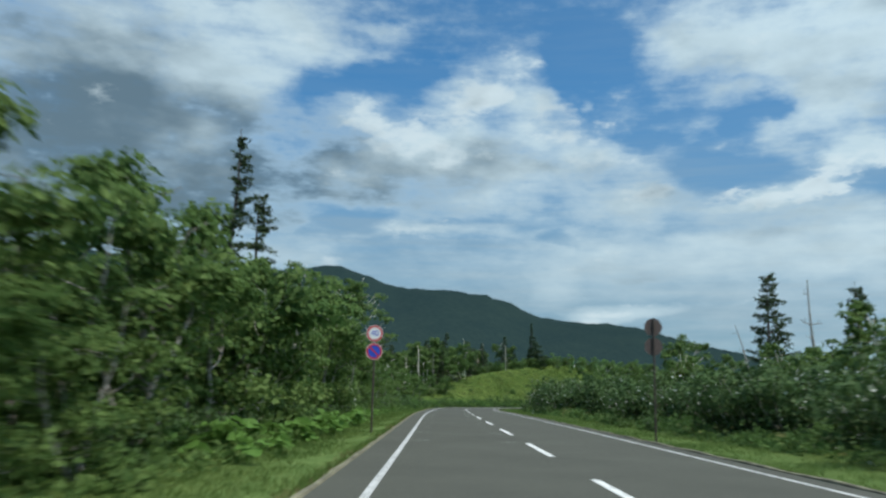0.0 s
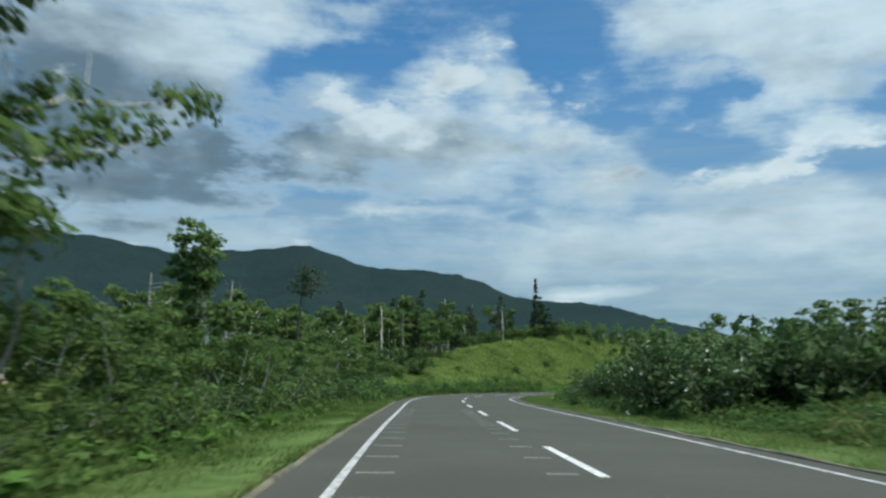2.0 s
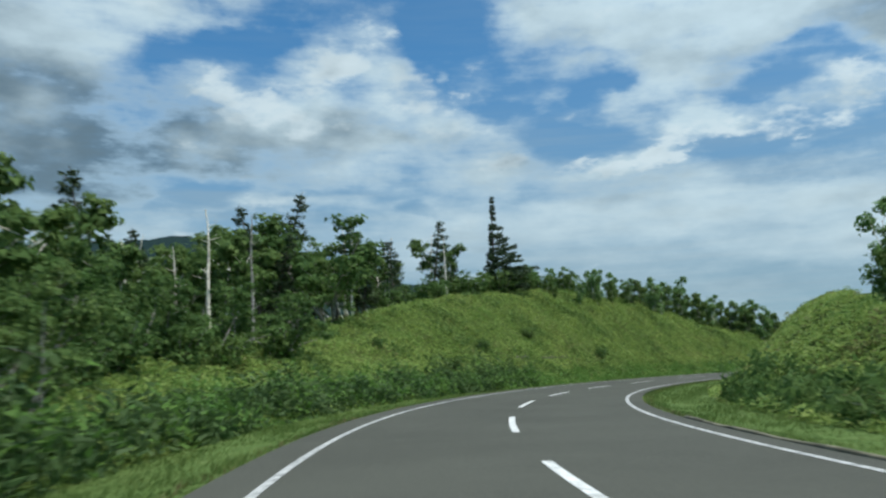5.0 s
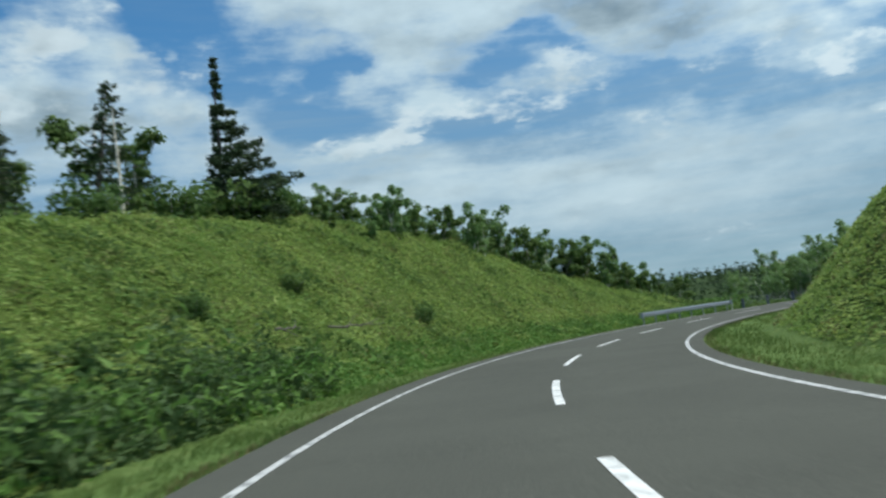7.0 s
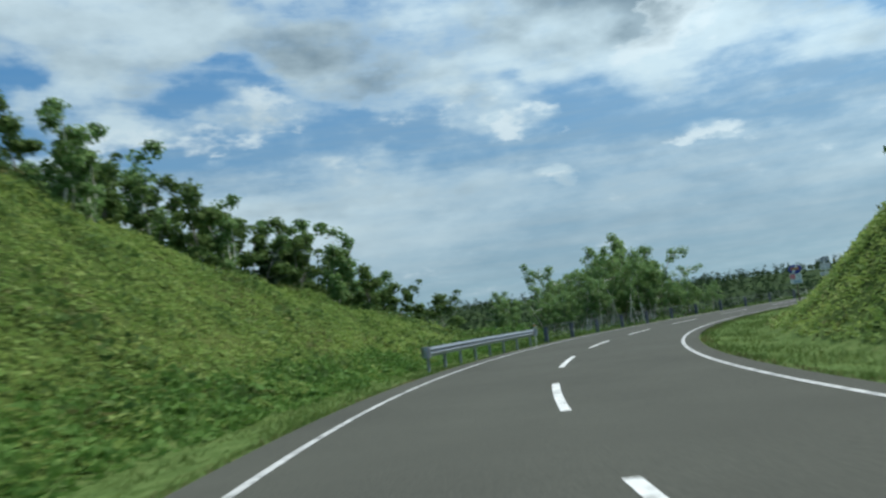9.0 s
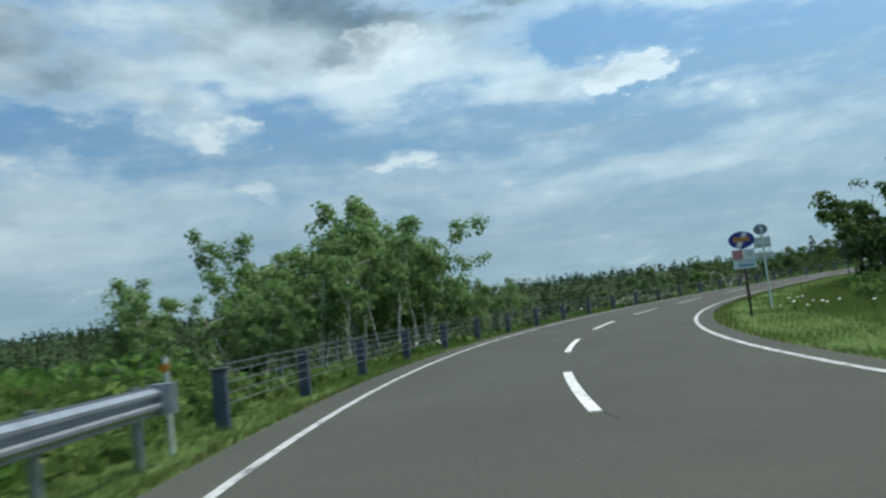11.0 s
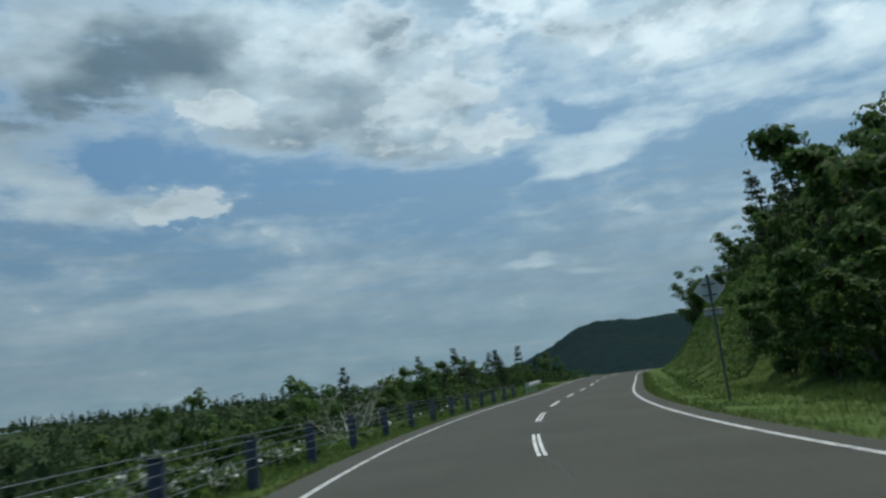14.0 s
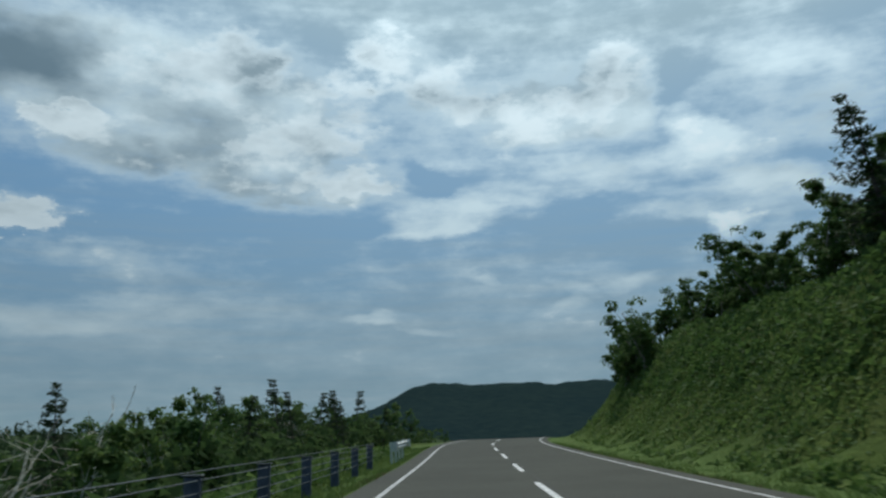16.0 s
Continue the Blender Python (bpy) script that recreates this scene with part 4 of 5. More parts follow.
places = [(s, d, rng.randrange(2), rng.uniform(0.6, 0.85) if s < 92 else 0.85) for s, d in strewn(rng, 8, 112, 17.5, 27, 5.0)]
far_kinds = [broadleaf(31, 5.6, 2, 0.2, 0.36, 1300, 0.19, 0.02, 0.75, BARK_GREY, LEAF_BIRCH, "broadleaf_tree", "green broadleaf tree behind the roadside thicket", "trees behind the thicket", slim=True),
             broadleaf(32, 6.0, 3, 0.25, 0.32, 1300, 0.19, 0.018, 0.7, BARK_WHITE, LEAF_BIRCH, "birch_tree", "pale-stemmed birch behind the roadside thicket", "trees behind the thicket")]
set_out(far_kinds, places, 7)

# single trees that stand out
def single(ob, s, d, turn=0.0, sink=0.1):
    ob.matrix_basis = stand(ob, s, d, 1.0, turn, sink)
    return ob


single(broadleaf(41, 10.9, 2, 0.4, 0.34, 7000, 0.115, 0.018, 0.72, BARK_WHITE, LEAF_BIRCH, "birch_tree", "tall birch with white crooked limbs above the wood", lean=0.15), 57.2, -8.4, 0.4)
single(broadleaf(141, 10.4, 3, 0.32, 0.3, 7500, 0.115, 0.016, 0.75, BARK_WHITE, LEAF_BIRCH, "birch_tree", "tall white-limbed birch rising above the wood", lean=0.2), 51, -10.8, 2.6)
single(broadleaf(142, 10.2, 2, 0.35, 0.34, 5200, 0.13, 0.02, 0.85, BARK_GREY, LEAF_DARK, "broadleaf_tree", "tall grey-barked tree rising above the wood"), 53, -14.0, 1.6)
single(broadleaf(43, 7.0, 1, 0.5, 0.2, 2200, 0.12, 0.016, 0.6, BARK_WHITE, LEAF_BIRCH, "birch_tree", "narrow birch with a tufted crown", lean=0.12), 73, -9.8, 2.0)
single(fir(44, 15.1, 0.17, 0.15, 0.5, 0.6, 4200, label="tall ragged wind-bent fir above the wood", taper=1.2), 38.7, -14.0)
single(fir(45, 12.0, 0.2, 0.15, 0.35, 0.7, 3600, label="ragged wind-bent fir with a pale trunk"), 40.6, -12.6)
single(fir(46, 9.8, 0.5, 0.76, 0.3, 0.5, 700, label="thin conifer with a flat bent top"), 106.7, -12.8)
single(snag(47, 7.8, 16, 0.13, 0.02, label="bare grey dead tree with short broken branches"), 88, -12.2)
single(snag(48, 6.2, 14, 0.2, 0.02, label="bare grey dead tree among green trees"), 80, -14)
single(fir(49, 10.2, 0.28, 0.12, 0.1, 0.2, 3000, label="dark fir behind the roadside thicket"), 57.7, 21.4)
single(fir(50, 8.6, 0.26, 0.12, 0.1, 0.2, 2600, label="dark fir behind the roadside thicket"), 50, 24)
single(broadleaf(51, 7.4, 2, 0.4, 0.26, 3000, 0.1, 0.022, 0.6, BARK_WHITE, LEAF_BIRCH, "birch_tree", "white-limbed birch with a thin crown", "", 0.35), 77.7, 19.2)
single(snag(52, 8.6, 12, 0.08, 0.014, label="thin bare dead trunk above the thicket"), 66, 23)
single(snag(53, 8.8, 12, 0.12, 0.014, label="thin bare dead trunk above the thicket"), 70, 27)
single(snag(54, 9.0, 8, 0.08, 0.016, label="thin bare dead trunk above the thicket"), 47, 20)

# wood behind the left-hand hill
G = "trees of the wood behind the hill"
hill_kinds = [broadleaf(61, 8.0, 2, 0.4, 0.3, 2100, 0.18, 0.02, 0.8, BARK_WHITE, LEAF_BIRCH, "birch_tree", "birch with a spreading green crown behind the hill", G, slim=True),
              broadleaf(62, 7.6, 3, 0.4, 0.3, 2100, 0.18, 0.018, 0.8, BARK_GREY, LEAF_DARK, "broadleaf_tree", "dark broadleaf tree in the wood behind the hill", G, slim=True),
              fir(63, 8.6, 0.22, 0.15, 0.1, 0.4, 1700, "fir_tree", "dark fir in the wood behind the hill", G),
              snag(64, 8.2, 8, 0.08, 0.015, "dead_tree", "bare pale grey trunk standing in the wood", G, BARK_DEAD)]
places = []
for s, d in strewn(rng, 112, 168, -36, -16.5, 3.9):
    r = rng.random()
    k = 0 if r < 0.38 else 1 if r < 0.56 else 2 if r < 0.74 else 3
    if s < 128 and d > -19:
        k = rng.randrange(2)
    places.append((s, d, k, rng.uniform(0.85, 1.15) * (0.85 if s > 154 else 1)))
for s, d in strewn(rng, 120, 138, -17, -12.5, 3.2):
    places.append((s, d, 1, 0.55))
for s, d in strewn(rng, 142, 164, -28, -19.5, 3.0):
    places.append((s, d, rng.choice((0, 1, 1, 2, 2, 3)), rng.uniform(0.75, 1.0)))
set_out(hill_kinds, places, 8)
places = [(s, d, rng.randrange(2), rng.uniform(0.6, 0.95)) for s, d in strewn(rng, 106, 136, -14.5, -9.5, 2.8)]
hill_shrubs = [shrub(71, 2.4, 2.6, 1000, 0.14, LEAF_DARK, "shrub", "dense green shrub on the slope", "shrubs on the slope", slim=True), shrub(72, 2.2, 2.6, 1000, 0.14, LEAF_BIRCH, "shrub", "fresh green shrub on the slope", "shrubs on the slope", slim=True)]
places += [(s, d, rng.randrange(2), rng.uniform(0.85, 1.2)) for s, d in ((162, -19), (165, -21), (167, -19.5), (168.5, -20.3), (170.5, -19.2), (174.5, -19.6), (166, -23), (170, -23.5), (174, -23.5), (163.5, -23), (177.5, -20.5), (169, -22), (172, -19.5), (173.5, -21.5), (176, -20), (178, -22), (181, -21), (160, -22))]
places += [(s, d, rng.randrange(2), rng.uniform(0.3, 0.5)) for s, d in ((128, -7.6), (131, -7.3), (134.5, -7.7), (139, -7.4), (143, -7.6), (147.5, -7.3), (151, -7.6), (154, -7.4), (157.5, -7.7), (150, -9.5), (141, -8.2), (157, -11), (146, -12.5), (165, -12), (172, -9.5))]
set_out(hill_shrubs, places, 9)
single(fir(73, 10.6, 0.4, 0.04, 0.3, 0.7, 9000, label="wind-bent fir on the crest of the hill", taper=2.0), 171.8, -20.9)
for s, d, size in ((150, -23, 1.15), (153.5, -25, 1.0), (147, -21.5, 1.05)):
    copy_thing(hill_kinds[2], stand(None, s, d, size / hill_kinds[2].scale[0], s, 0.05))
single(fir(74, 6.6, 0.2, 0.1, 0.3, 0.8, 2600, label="small wind-bent fir on the hill"), 170.8, -25.8)
single(snag(75, 7.6, 7, 0.06, 0.014, label="tall thin dead trunk beside the slope"), 137, -14.5)
single(snag(76, 5.6, 14, 0.3, 0.03, label="small bare tree with spreading pale limbs", bark_mat=BARK_WHITE, fork=2), 189, -31)
single(fir(77, 3.0, 0.28, 0.05, 0.3, 0.5, 1300, label="young dark fir at the edge of the bank"), 200.3, -15.9)

G = "low trees along the crest"
crest_kinds = [broadleaf(81, 4.2, 2, 0.12, 0.34, 1900, 0.135, 0.02, 0.55, BARK_GREY, LEAF_BIRCH, "broadleaf_tree", "low windswept tree on the bank's crest", G, slim=True, keep=0.75, flat=0.8),
               broadleaf(82, 4.6, 3, 0.18, 0.32, 1900, 0.135, 0.018, 0.55, BARK_WHITE, LEAF_SILVER, "birch_tree", "low windswept birch on the bank's crest", G, slim=True, keep=0.75, flat=0.8)]
places = [(s, d, rng.randrange(2), rng.uniform(0.85, 1.15) * float(np.interp(s, [176, 184, 192, 200, 213], [0.5, 0.58, 0.72, 0.8, 0.75]))) for s, d in strewn(rng, 176, 213, -22.5, -16.4, 2.0)]
places += [(s, d, rng.randrange(2), rng.uniform(0.6, 0.8)) for s, d in ((203, -14), (206, -13.5), (208.5, -12.8), (211, -12), (205, -17), (209, -16))]
places += [(136, 13.5, 0, 0.8), (141, 14.5, 1, 0.8), (186, 14, 0, 0.85), (192, 13.5, 1, 0.8), (198, 13, 0, 0.9), (204, 13.5, 1, 0.9)]
set_out(crest_kinds, places, 10)

# birches below the fence
G = "birches below the cable fence"
fence_kinds = [broadleaf(91, 8.2, 3, 0.55, 0.17, 3000, 0.1, 0.0125, 0.5, BARK_WHITE, LEAF_SILVER, "birch_tree", "slim white-stemmed birch behind the cable fence", G, 0.1, 0.07, keep=0.7, flat=0.95, wander=0.075),
               broadleaf(92, 8.0, 2, 0.5, 0.2, 3000, 0.1, 0.0125, 0.55, BARK_WHITE, LEAF_SILVER, "birch_tree", "slim white-stemmed birch behind the cable fence", G, 0.1, 0.08, keep=0.7, flat=0.95, wander=0.075),
               broadleaf(93, 8.4, 2, 0.5, 0.22, 2800, 0.1, 0.013, 0.5, BARK_WHITE, LEAF_SILVER, "birch_tree", "crooked white birch behind the cable fence", G, 0.1, 0.12, keep=0.7, flat=0.95, wander=0.075)]
places = []
for s, d in strewn(rng, 221, 246, -13.6, -7.6, 2.1):
    top = float(np.interp(s, [219, 225, 228, 231, 236, 239, 241, 243.5, 246], [2.2, 3.3, 4.4, 5.3, 6.4, 5.6, 4.2, 2.2, 1.2]))
    if d > -10.5:
        top = min(top, float(np.interp(s, [219, 234, 236.5, 239, 246], [9, 6.2, 4.6, 3.3, 1.5])))
    x, y = on_road(s, d - 0.3)
    drop = float(road_z(s)) - float(lie(x, y)[0])
    places.append((s, d - 0.3, rng.randrange(3), (top + drop) / 8.0 * (1.04 if d > -9 else 1.12)))
set_out(fence_kinds, places, 12, 0.92, 1.06)
places = [(s, d, rng.randrange(2), rng.uniform(0.22, 0.38)) for s, d in strewn(rng, 210, 306, -9.5, -6.6, 3.0) if not 219 < s < 245]
low_kinds = [shrub(95, 2.2, 2.6, 700, 0.17, LEAF_BIRCH, "shrub", "low green shrub below the cable fence", "shrubs below the fence"), shrub(96, 2.0, 2.4, 700, 0.17, LEAF_DARK, "shrub", "low dark shrub below the cable fence", "shrubs below the fence")]
low_kinds.append(shrub(97, 2.0, 2.6, 900, 0.13, LEAF_BIRCH, "flowering_shrub", "low green shrub with many small white blossoms", "shrubs below the fence", 260))
places += [(254.5, -6.1, 2, 0.42), (256.6, -6.3, 2, 0.5), (258.6, -6.0, 2, 0.42), (262.6, -6.3, 2, 0.4), (268.5, -6.4, 2, 0.36)]
set_out(low_kinds, places, 13)

G = "trees of the low wood"
valley_kinds = [broadleaf(101, 6.2, 2, 0.2, 0.27, 1150, 0.19, 0.018, 0.6, BARK_GREY, LEAF_DARK, "broadleaf_tree", "green tree of the low wood below the road", G, slim=True, keep=0.8, flat=0.9),
                broadleaf(102, 5.8, 3, 0.2, 0.25, 1150, 0.19, 0.018, 0.6, BARK_WHITE, LEAF_BIRCH, "birch_tree", "birch of the low wood below the road", G, slim=True, keep=0.8, flat=0.9),
                fir(103, 7.4, 0.24, 0.06, 0.1, 0.4, 1300, "fir_tree", "dark fir in the low wood", G),
                broadleaf(104, 5.6, 2, 0.3, 0.36, 0, 0.1, 0.017, 0.5, BARK_DEAD, LEAF_DARK, "dead_tree", "bare bleached dead tree with crooked limbs in the low wood", G, lean=0.4)]
places = []
for s, d in strewn(rng, 246, 372, -48, -10.5, 5.4):
    r = rng.random()
    size = rng.uniform(0.35, 0.75) * (0.7 if d > -15 else 1)
    if s > 282 and d > -26:
        x, y = on_road(s, d)
        top = float(np.interp(s, [282, 295, 303, 312, 331, 345, 372], [1.5, 2.2, 3.3, 3.6, 4.3, 4.8, 5.5])) * rng.uniform(0.7, 1.05)
        size = max(0.3, (top + float(road_z(s)) - float(lie(x, y)[0])) / 6.2)
    places.append((s, d, 0 if r < 0.4 else 1 if r < 0.82 else 2 if r < 0.93 else 3, size))
for s, d in strewn(rng, 205, 240, -50, -18, 6.5):
    places.append((s, d, rng.randrange(2), rng.uniform(0.4, 0.6)))
places += [(334.5, -21.1, 2, 0.9), (306.8, -21.3, 3, 1.0), (297.3, -17.6, 3, 0.95), (291.7, -14.8, 3, 1.0), (294, -16, 3, 0.95), (287, -12.2, 3, 0.9), (283, -11.2, 3, 0.75), (290, -13.2, 3, 0.9), (303, -16.5, 3, 0.95), (322, -15, 2, 0.75), (328, -13.5, 2, 0.65), (333, -16, 2, 0.8), (340, -13, 2, 0.75), (344, -15, 2, 0.85), (348, -12, 2, 0.6)]
set_out(valley_kinds, places, 14)

# dark wood on the right of the last bend
G = "trees of the dark wood"
dark_kinds = [broadleaf(111, 7.2, 2, 0.15, 0.36, 1900, 0.18, 0.022, 0.8, BARK_GREY, LEAF_DARK, "broadleaf_tree", "dark leafy tree on the shaded slope", G, slim=True),
              broadleaf(112, 6.6, 3, 0.15, 0.36, 1900, 0.18, 0.02, 0.8, BARK_GREY, LEAF_DARK, "broadleaf_tree", "dark leafy tree on the shaded slope", G, slim=True),
              fir(113, 7.4, 0.22, 0.08, 0.12, 0.4, 1500, "fir_tree", "dark fir on the shaded slope", G)]
dark_kinds.append(broadleaf(114, 6.8, 2, 0.12, 0.22, 3000, 0.15, 0.02, 0.75, BARK_GREY, LEAF_DARK, "broadleaf_tree", "dark leafy tree at the top of the shaded bank", G, slim=True))
places = [(221.5, 14.2, 3, 0.75), (224, 15.5, 1, 0.75), (229, 14.5, 0, 0.75), (234, 13.5, 1, 0.7), (238, 15, 0, 0.85)]


def rising(s, d, top, tall):
    """How large a tree of that height must be to reach top metres above the road."""
    x, y = on_road(s, d)
    return (top + float(road_z(s)) - float(lie(x, y)[0])) / tall


for s, d in strewn(rng, 236, 284, 12.5, 20, 4.3):
    places.append((s, d, 2 if rng.random() < 0.18 else rng.randrange(2), rng.uniform(0.6, 0.85) * (0.75 if d < 13 else 1)))
for s, d in strewn(rng, 284, 344, 15.8, 22, 4.0):
    places.append((s, d, 2 if rng.random() < 0.15 else rng.randrange(2), rng.uniform(0.45, 0.6)))
for s in np.arange(257, 284, 2.4):
    d = 12.4 + rng.uniform(-0.6, 1.4)
    top = float(np.interp(s, [257, 261, 265, 271, 278, 284], [6.0, 7.2, 7.8, 8.8, 9.6, 10.4]))
    places.append((s, d, 3, rising(s, d, top, 6.8)))
for s in np.arange(256, 285, 2.0):  # the wood's front above the grass
    d = 9.2 + rng.uniform(-0.5, 0.9)
    top = float(np.interp(s, [254, 258, 262, 266, 272, 278, 285], [4.4, 5.2, 5.3, 4.8, 4.4, 4.2, 4.0])) * rng.uniform(0.85, 1.0)
    places.append((s, d, 3, rising(s, d, top, 6.8)))
for s in np.arange(285, 332, 2.2):  # along the top of the bare bank
    d = 13.8 + rng.uniform(-0.2, 1.2)
    top = float(np.interp(s, [284, 290, 295, 300, 304, 311, 322, 332], [10.8, 11.4, 11.8, 12.0, 11.4, 11.2, 11.6, 10.4])) * rng.uniform(0.88, 1.0)
    places.append((s, d, rng.choice((3, 3, 0)), rising(s, d, top, 6.8)))
places += [(300.2, 13.8, 2, rising(300.2, 13.8, 13.3, 7.4)), (298.2, 14.4, 2, rising(298.2, 14.4, 12.9, 7.4)), (293, 14.4, 2, rising(293, 14.4, 12.2, 7.4)), (303, 14.8, 2, rising(303, 14.8, 12.6, 7.4))]
for s in np.arange(325, 346, 2.2):
    d = 10.2 + rng.uniform(-0.8, 1.2)
    places.append((s, d, rng.randrange(2), rising(s, d, rng.uniform(7.6, 9.4), 7.0)))
set_out(dark_kinds, places, 15)


# ---- low growth: countless, so one object for each kind ----
def cover(name, label, s0, s1, d0, d1, density, tall, length, width, mat, seed, level=0.3, keep=None, category="undergrowth", rise=0.8):
    """Leaf cards strewn over a band of ground. tall: how far above it they reach."""
    gen = np.random.default_rng(seed)
    n = int(abs((s1 - s0) * (d1 - d0)) * density)
    s, d = gen.uniform(s0, s1, n), gen.uniform(d0, d1, n)
    if keep is not None:
        ok = keep(s, d, gen)
        s, d = s[ok], d[ok]
    # two thirds of them gather in tufts
    tuft = gen.integers(0, max(1, len(s) // 22), len(s))
    tufted = gen.random(len(s)) < 0.66
    cs, cd = s[tuft], d[tuft]
    spin = gen.normal(size=(2, len(s))) * 0.32
    s, d = np.where(tufted, cs + spin[0], s), np.where(tufted, np.clip(cd + spin[1], min(d0, d1), max(d0, d1)), d)
    x, y = on_road(s, d)
    patchy = 0.7 + 0.5 * np.clip(wobble(x, y, 2.2, seed) + 0.7 * wobble(x, y, 0.8, seed + 2), -1.2, 1.4)
    swell = np.where(tufted, 1.35 * np.exp(-(spin ** 2).sum(0) / 0.25), 0.75)
    z = lie(x, y) + tall * patchy * swell * gen.uniform(0.05, 1.0, len(s)) ** rise
    geo = leaf_cards(gen, np.c_[x, y, z], length * 1.1, width * 1.1, level, -0.15, True)
    return tagged(new(name, quick(name, *geo, mat)), label, category, kind="stuff")


def blades(name, label, s0, s1, d0, d1, density, tall, mat, seed, keep=None):
    gen = np.random.default_rng(seed)
    n = int(abs((s1 - s0) * (d1 - d0)) * density)
    s, d = gen.uniform(s0, s1, n), gen.uniform(d0, d1, n)
    if keep is not None:
        ok = keep(s, d, gen)
        s, d = s[ok], d[ok]
    n = len(s)
    x, y = on_road(s, d)
    p = np.c_[x, y, lie(x, y) - 0.01]
    a = gen.uniform(0, 2 * math.pi, n)
    side = np.c_[np.cos(a), np.sin(a), 0 * a]
    h = (tall * gen.uniform(0.4, 1.2, n) * (0.75 + 0.5 * wobble(x, y, 1.7, seed)))[:, None]
    tip = p + np.array([0, 0, 1.0]) * h + (gen.normal(size=(n, 3)) * 0.35 + WIND * 0.25) * np.array([1, 1, 0]) * h
    w = 0.008 + 0.01 * gen.random((n, 1))
    v = np.stack([p - side * w, p + side * w, tip], 1).reshape(-1, 3)
    return tagged(new(name, quick(name, v, np.arange(3 * n).reshape(-1, 3), mat)), label, "grass", kind="stuff")


blades("verge_grass", "short green mown grass along the road", -4, 205, -6.8, -4.22, 170, 0.15, GRASS, 201)
blades("verge_grass", "short green mown grass along the road", 205, 330, -6.0, -4.3, 150, 0.2, GRASS, 202)
blades("verge_grass", "short green mown grass along the road", 2, 330, 4.0, 7.2, 80, 0.18, GRASS, 203)
blades("tall_grass", "longer green grass on the inside of the bend", 206, 284, 7.0, 10.5, 130, 0.32, GRASS, 204)
blades("dry_grass", "pale dry grass at the asphalt's edge", -4, 300, -4.7, -4.2, 110, 0.12, DRY, 205, lambda s, d, gen: gen.random(len(s)) < 0.35 + 0.5 * (wobble(s, d, 6.0, 1.0) > 0))
blades("dry_grass", "pale dry grass at the asphalt's edge", 10, 320, 3.98, 4.35, 90, 0.1, DRY, 206)
cover("undergrowth", "tangled green undergrowth at the wood's edge", -4, 112, -9.2, -6.5, 75, 0.5, 0.095, 0.045, LEAF_BIRCH, 207, 0.35)
cover("undergrowth", "tangled green undergrowth below the thicket", 6, 120, 7.2, 14.5, 55, 0.6, 0.11, 0.045, LEAF_DARK, 208, 0.5)
cover("dry_fern", "olive ferns and tall grass before the thicket", 6, 120, 7.4, 14.5, 16, 0.75, 0.12, 0.04, OLIVE, 223, 0.5, lambda s, d, gen: wobble(s, d, 3.0, 2.0) > 0.1)
cover("bamboo_grass", "low bamboo grass covering the hillside", 96, 214, -21, -6.4, 115, 0.34, 0.108, 0.034, SASA, 209, 0.66)
cover("dry_fern", "olive and brown ferns among the bamboo grass", 112, 214, -20, -6.8, 17, 0.5, 0.12, 0.04, OLIVE, 219, 0.6, lambda s, d, gen: wobble(s, d, 3.4, 5.0) + 0.5 * wobble(s, d, 1.3, 2.0) > 0.22)
cover("dry_fern", "olive and brown ferns among the bamboo grass", 118, 212, 6.4, 13, 17, 0.45, 0.11, 0.04, OLIVE, 220, 0.6, lambda s, d, gen: wobble(s, d, 3.0, 1.0) + 0.5 * wobble(s, d, 1.2, 2.0) > 0.2)
cover("tall_herbs", "darker green leafy herbs in patches on the hillside", 100, 212, -19, -6.6, 34, 0.7, 0.13, 0.06, LEAF_BIRCH, 221, 0.4, lambda s, d, gen: wobble(s, d, 2.6, 9.0) + 0.5 * wobble(s, d, 1.1, 4.0) > 0.4)
# the hedge's shaded inside is put into the darker leaf colour, pale leaves on top
cover("bamboo_grass", "waist-high bamboo grass at the foot of the hill", 98, 156, -8.2, -6.25, 150, 1.15, 0.15, 0.04, LEAF_BUSH, 210, 0.3, rise=0.6)
cover("bamboo_grass", "long pale bamboo grass leaves over the hedge at the hill's foot", 98, 156, -8.3, -6.25, 60, 1.3, 0.15, 0.034, LEAF_LIGHT, 222, 0.45, rise=0.3)
cover("bamboo_grass", "knee-high green plants at the foot of the bank", 150, 206, -8.2, -6.0, 130, 0.5, 0.1, 0.038, LEAF_LIGHT, 211, 0.35)
cover("bamboo_grass", "low bamboo grass covering the cut bank", 116, 214, 6.6, 13.5, 110, 0.3, 0.1, 0.034, SASA, 212, 0.66)
cover("bamboo_grass", "waist-high bamboo grass at the foot of the bank", 116, 134, 6.8, 9.0, 70, 1.0, 0.17, 0.05, LEAF_DARK, 213, 0.3)
# darker leaf colours than bamboo_grass deepen the shade on this bank
cover("undergrowth", "dark leafy plants covering the shaded bank", 258, 345, 9.0, 15, 55, 0.5, 0.14, 0.07, LEAF_DARK, 214, 0.3)
cover("bamboo_grass", "low bamboo grass on the foot of the shaded bank", 280, 345, 5.8, 10.5, 75, 0.4, 0.12, 0.05, LEAF_BIRCH, 217, 0.5)
cover("undergrowth", "fresh green bushes under the fence birches", 211, 248, -13.0, -8.6, 50, 0.8, 0.13, 0.07, LEAF_LIGHT, 218, 0.4)
cover("undergrowth", "green plants on the slope below the fence", 206, 330, -11, -5.8, 40, 0.5, 0.15, 0.07, LEAF_BIRCH, 215, 0.3)
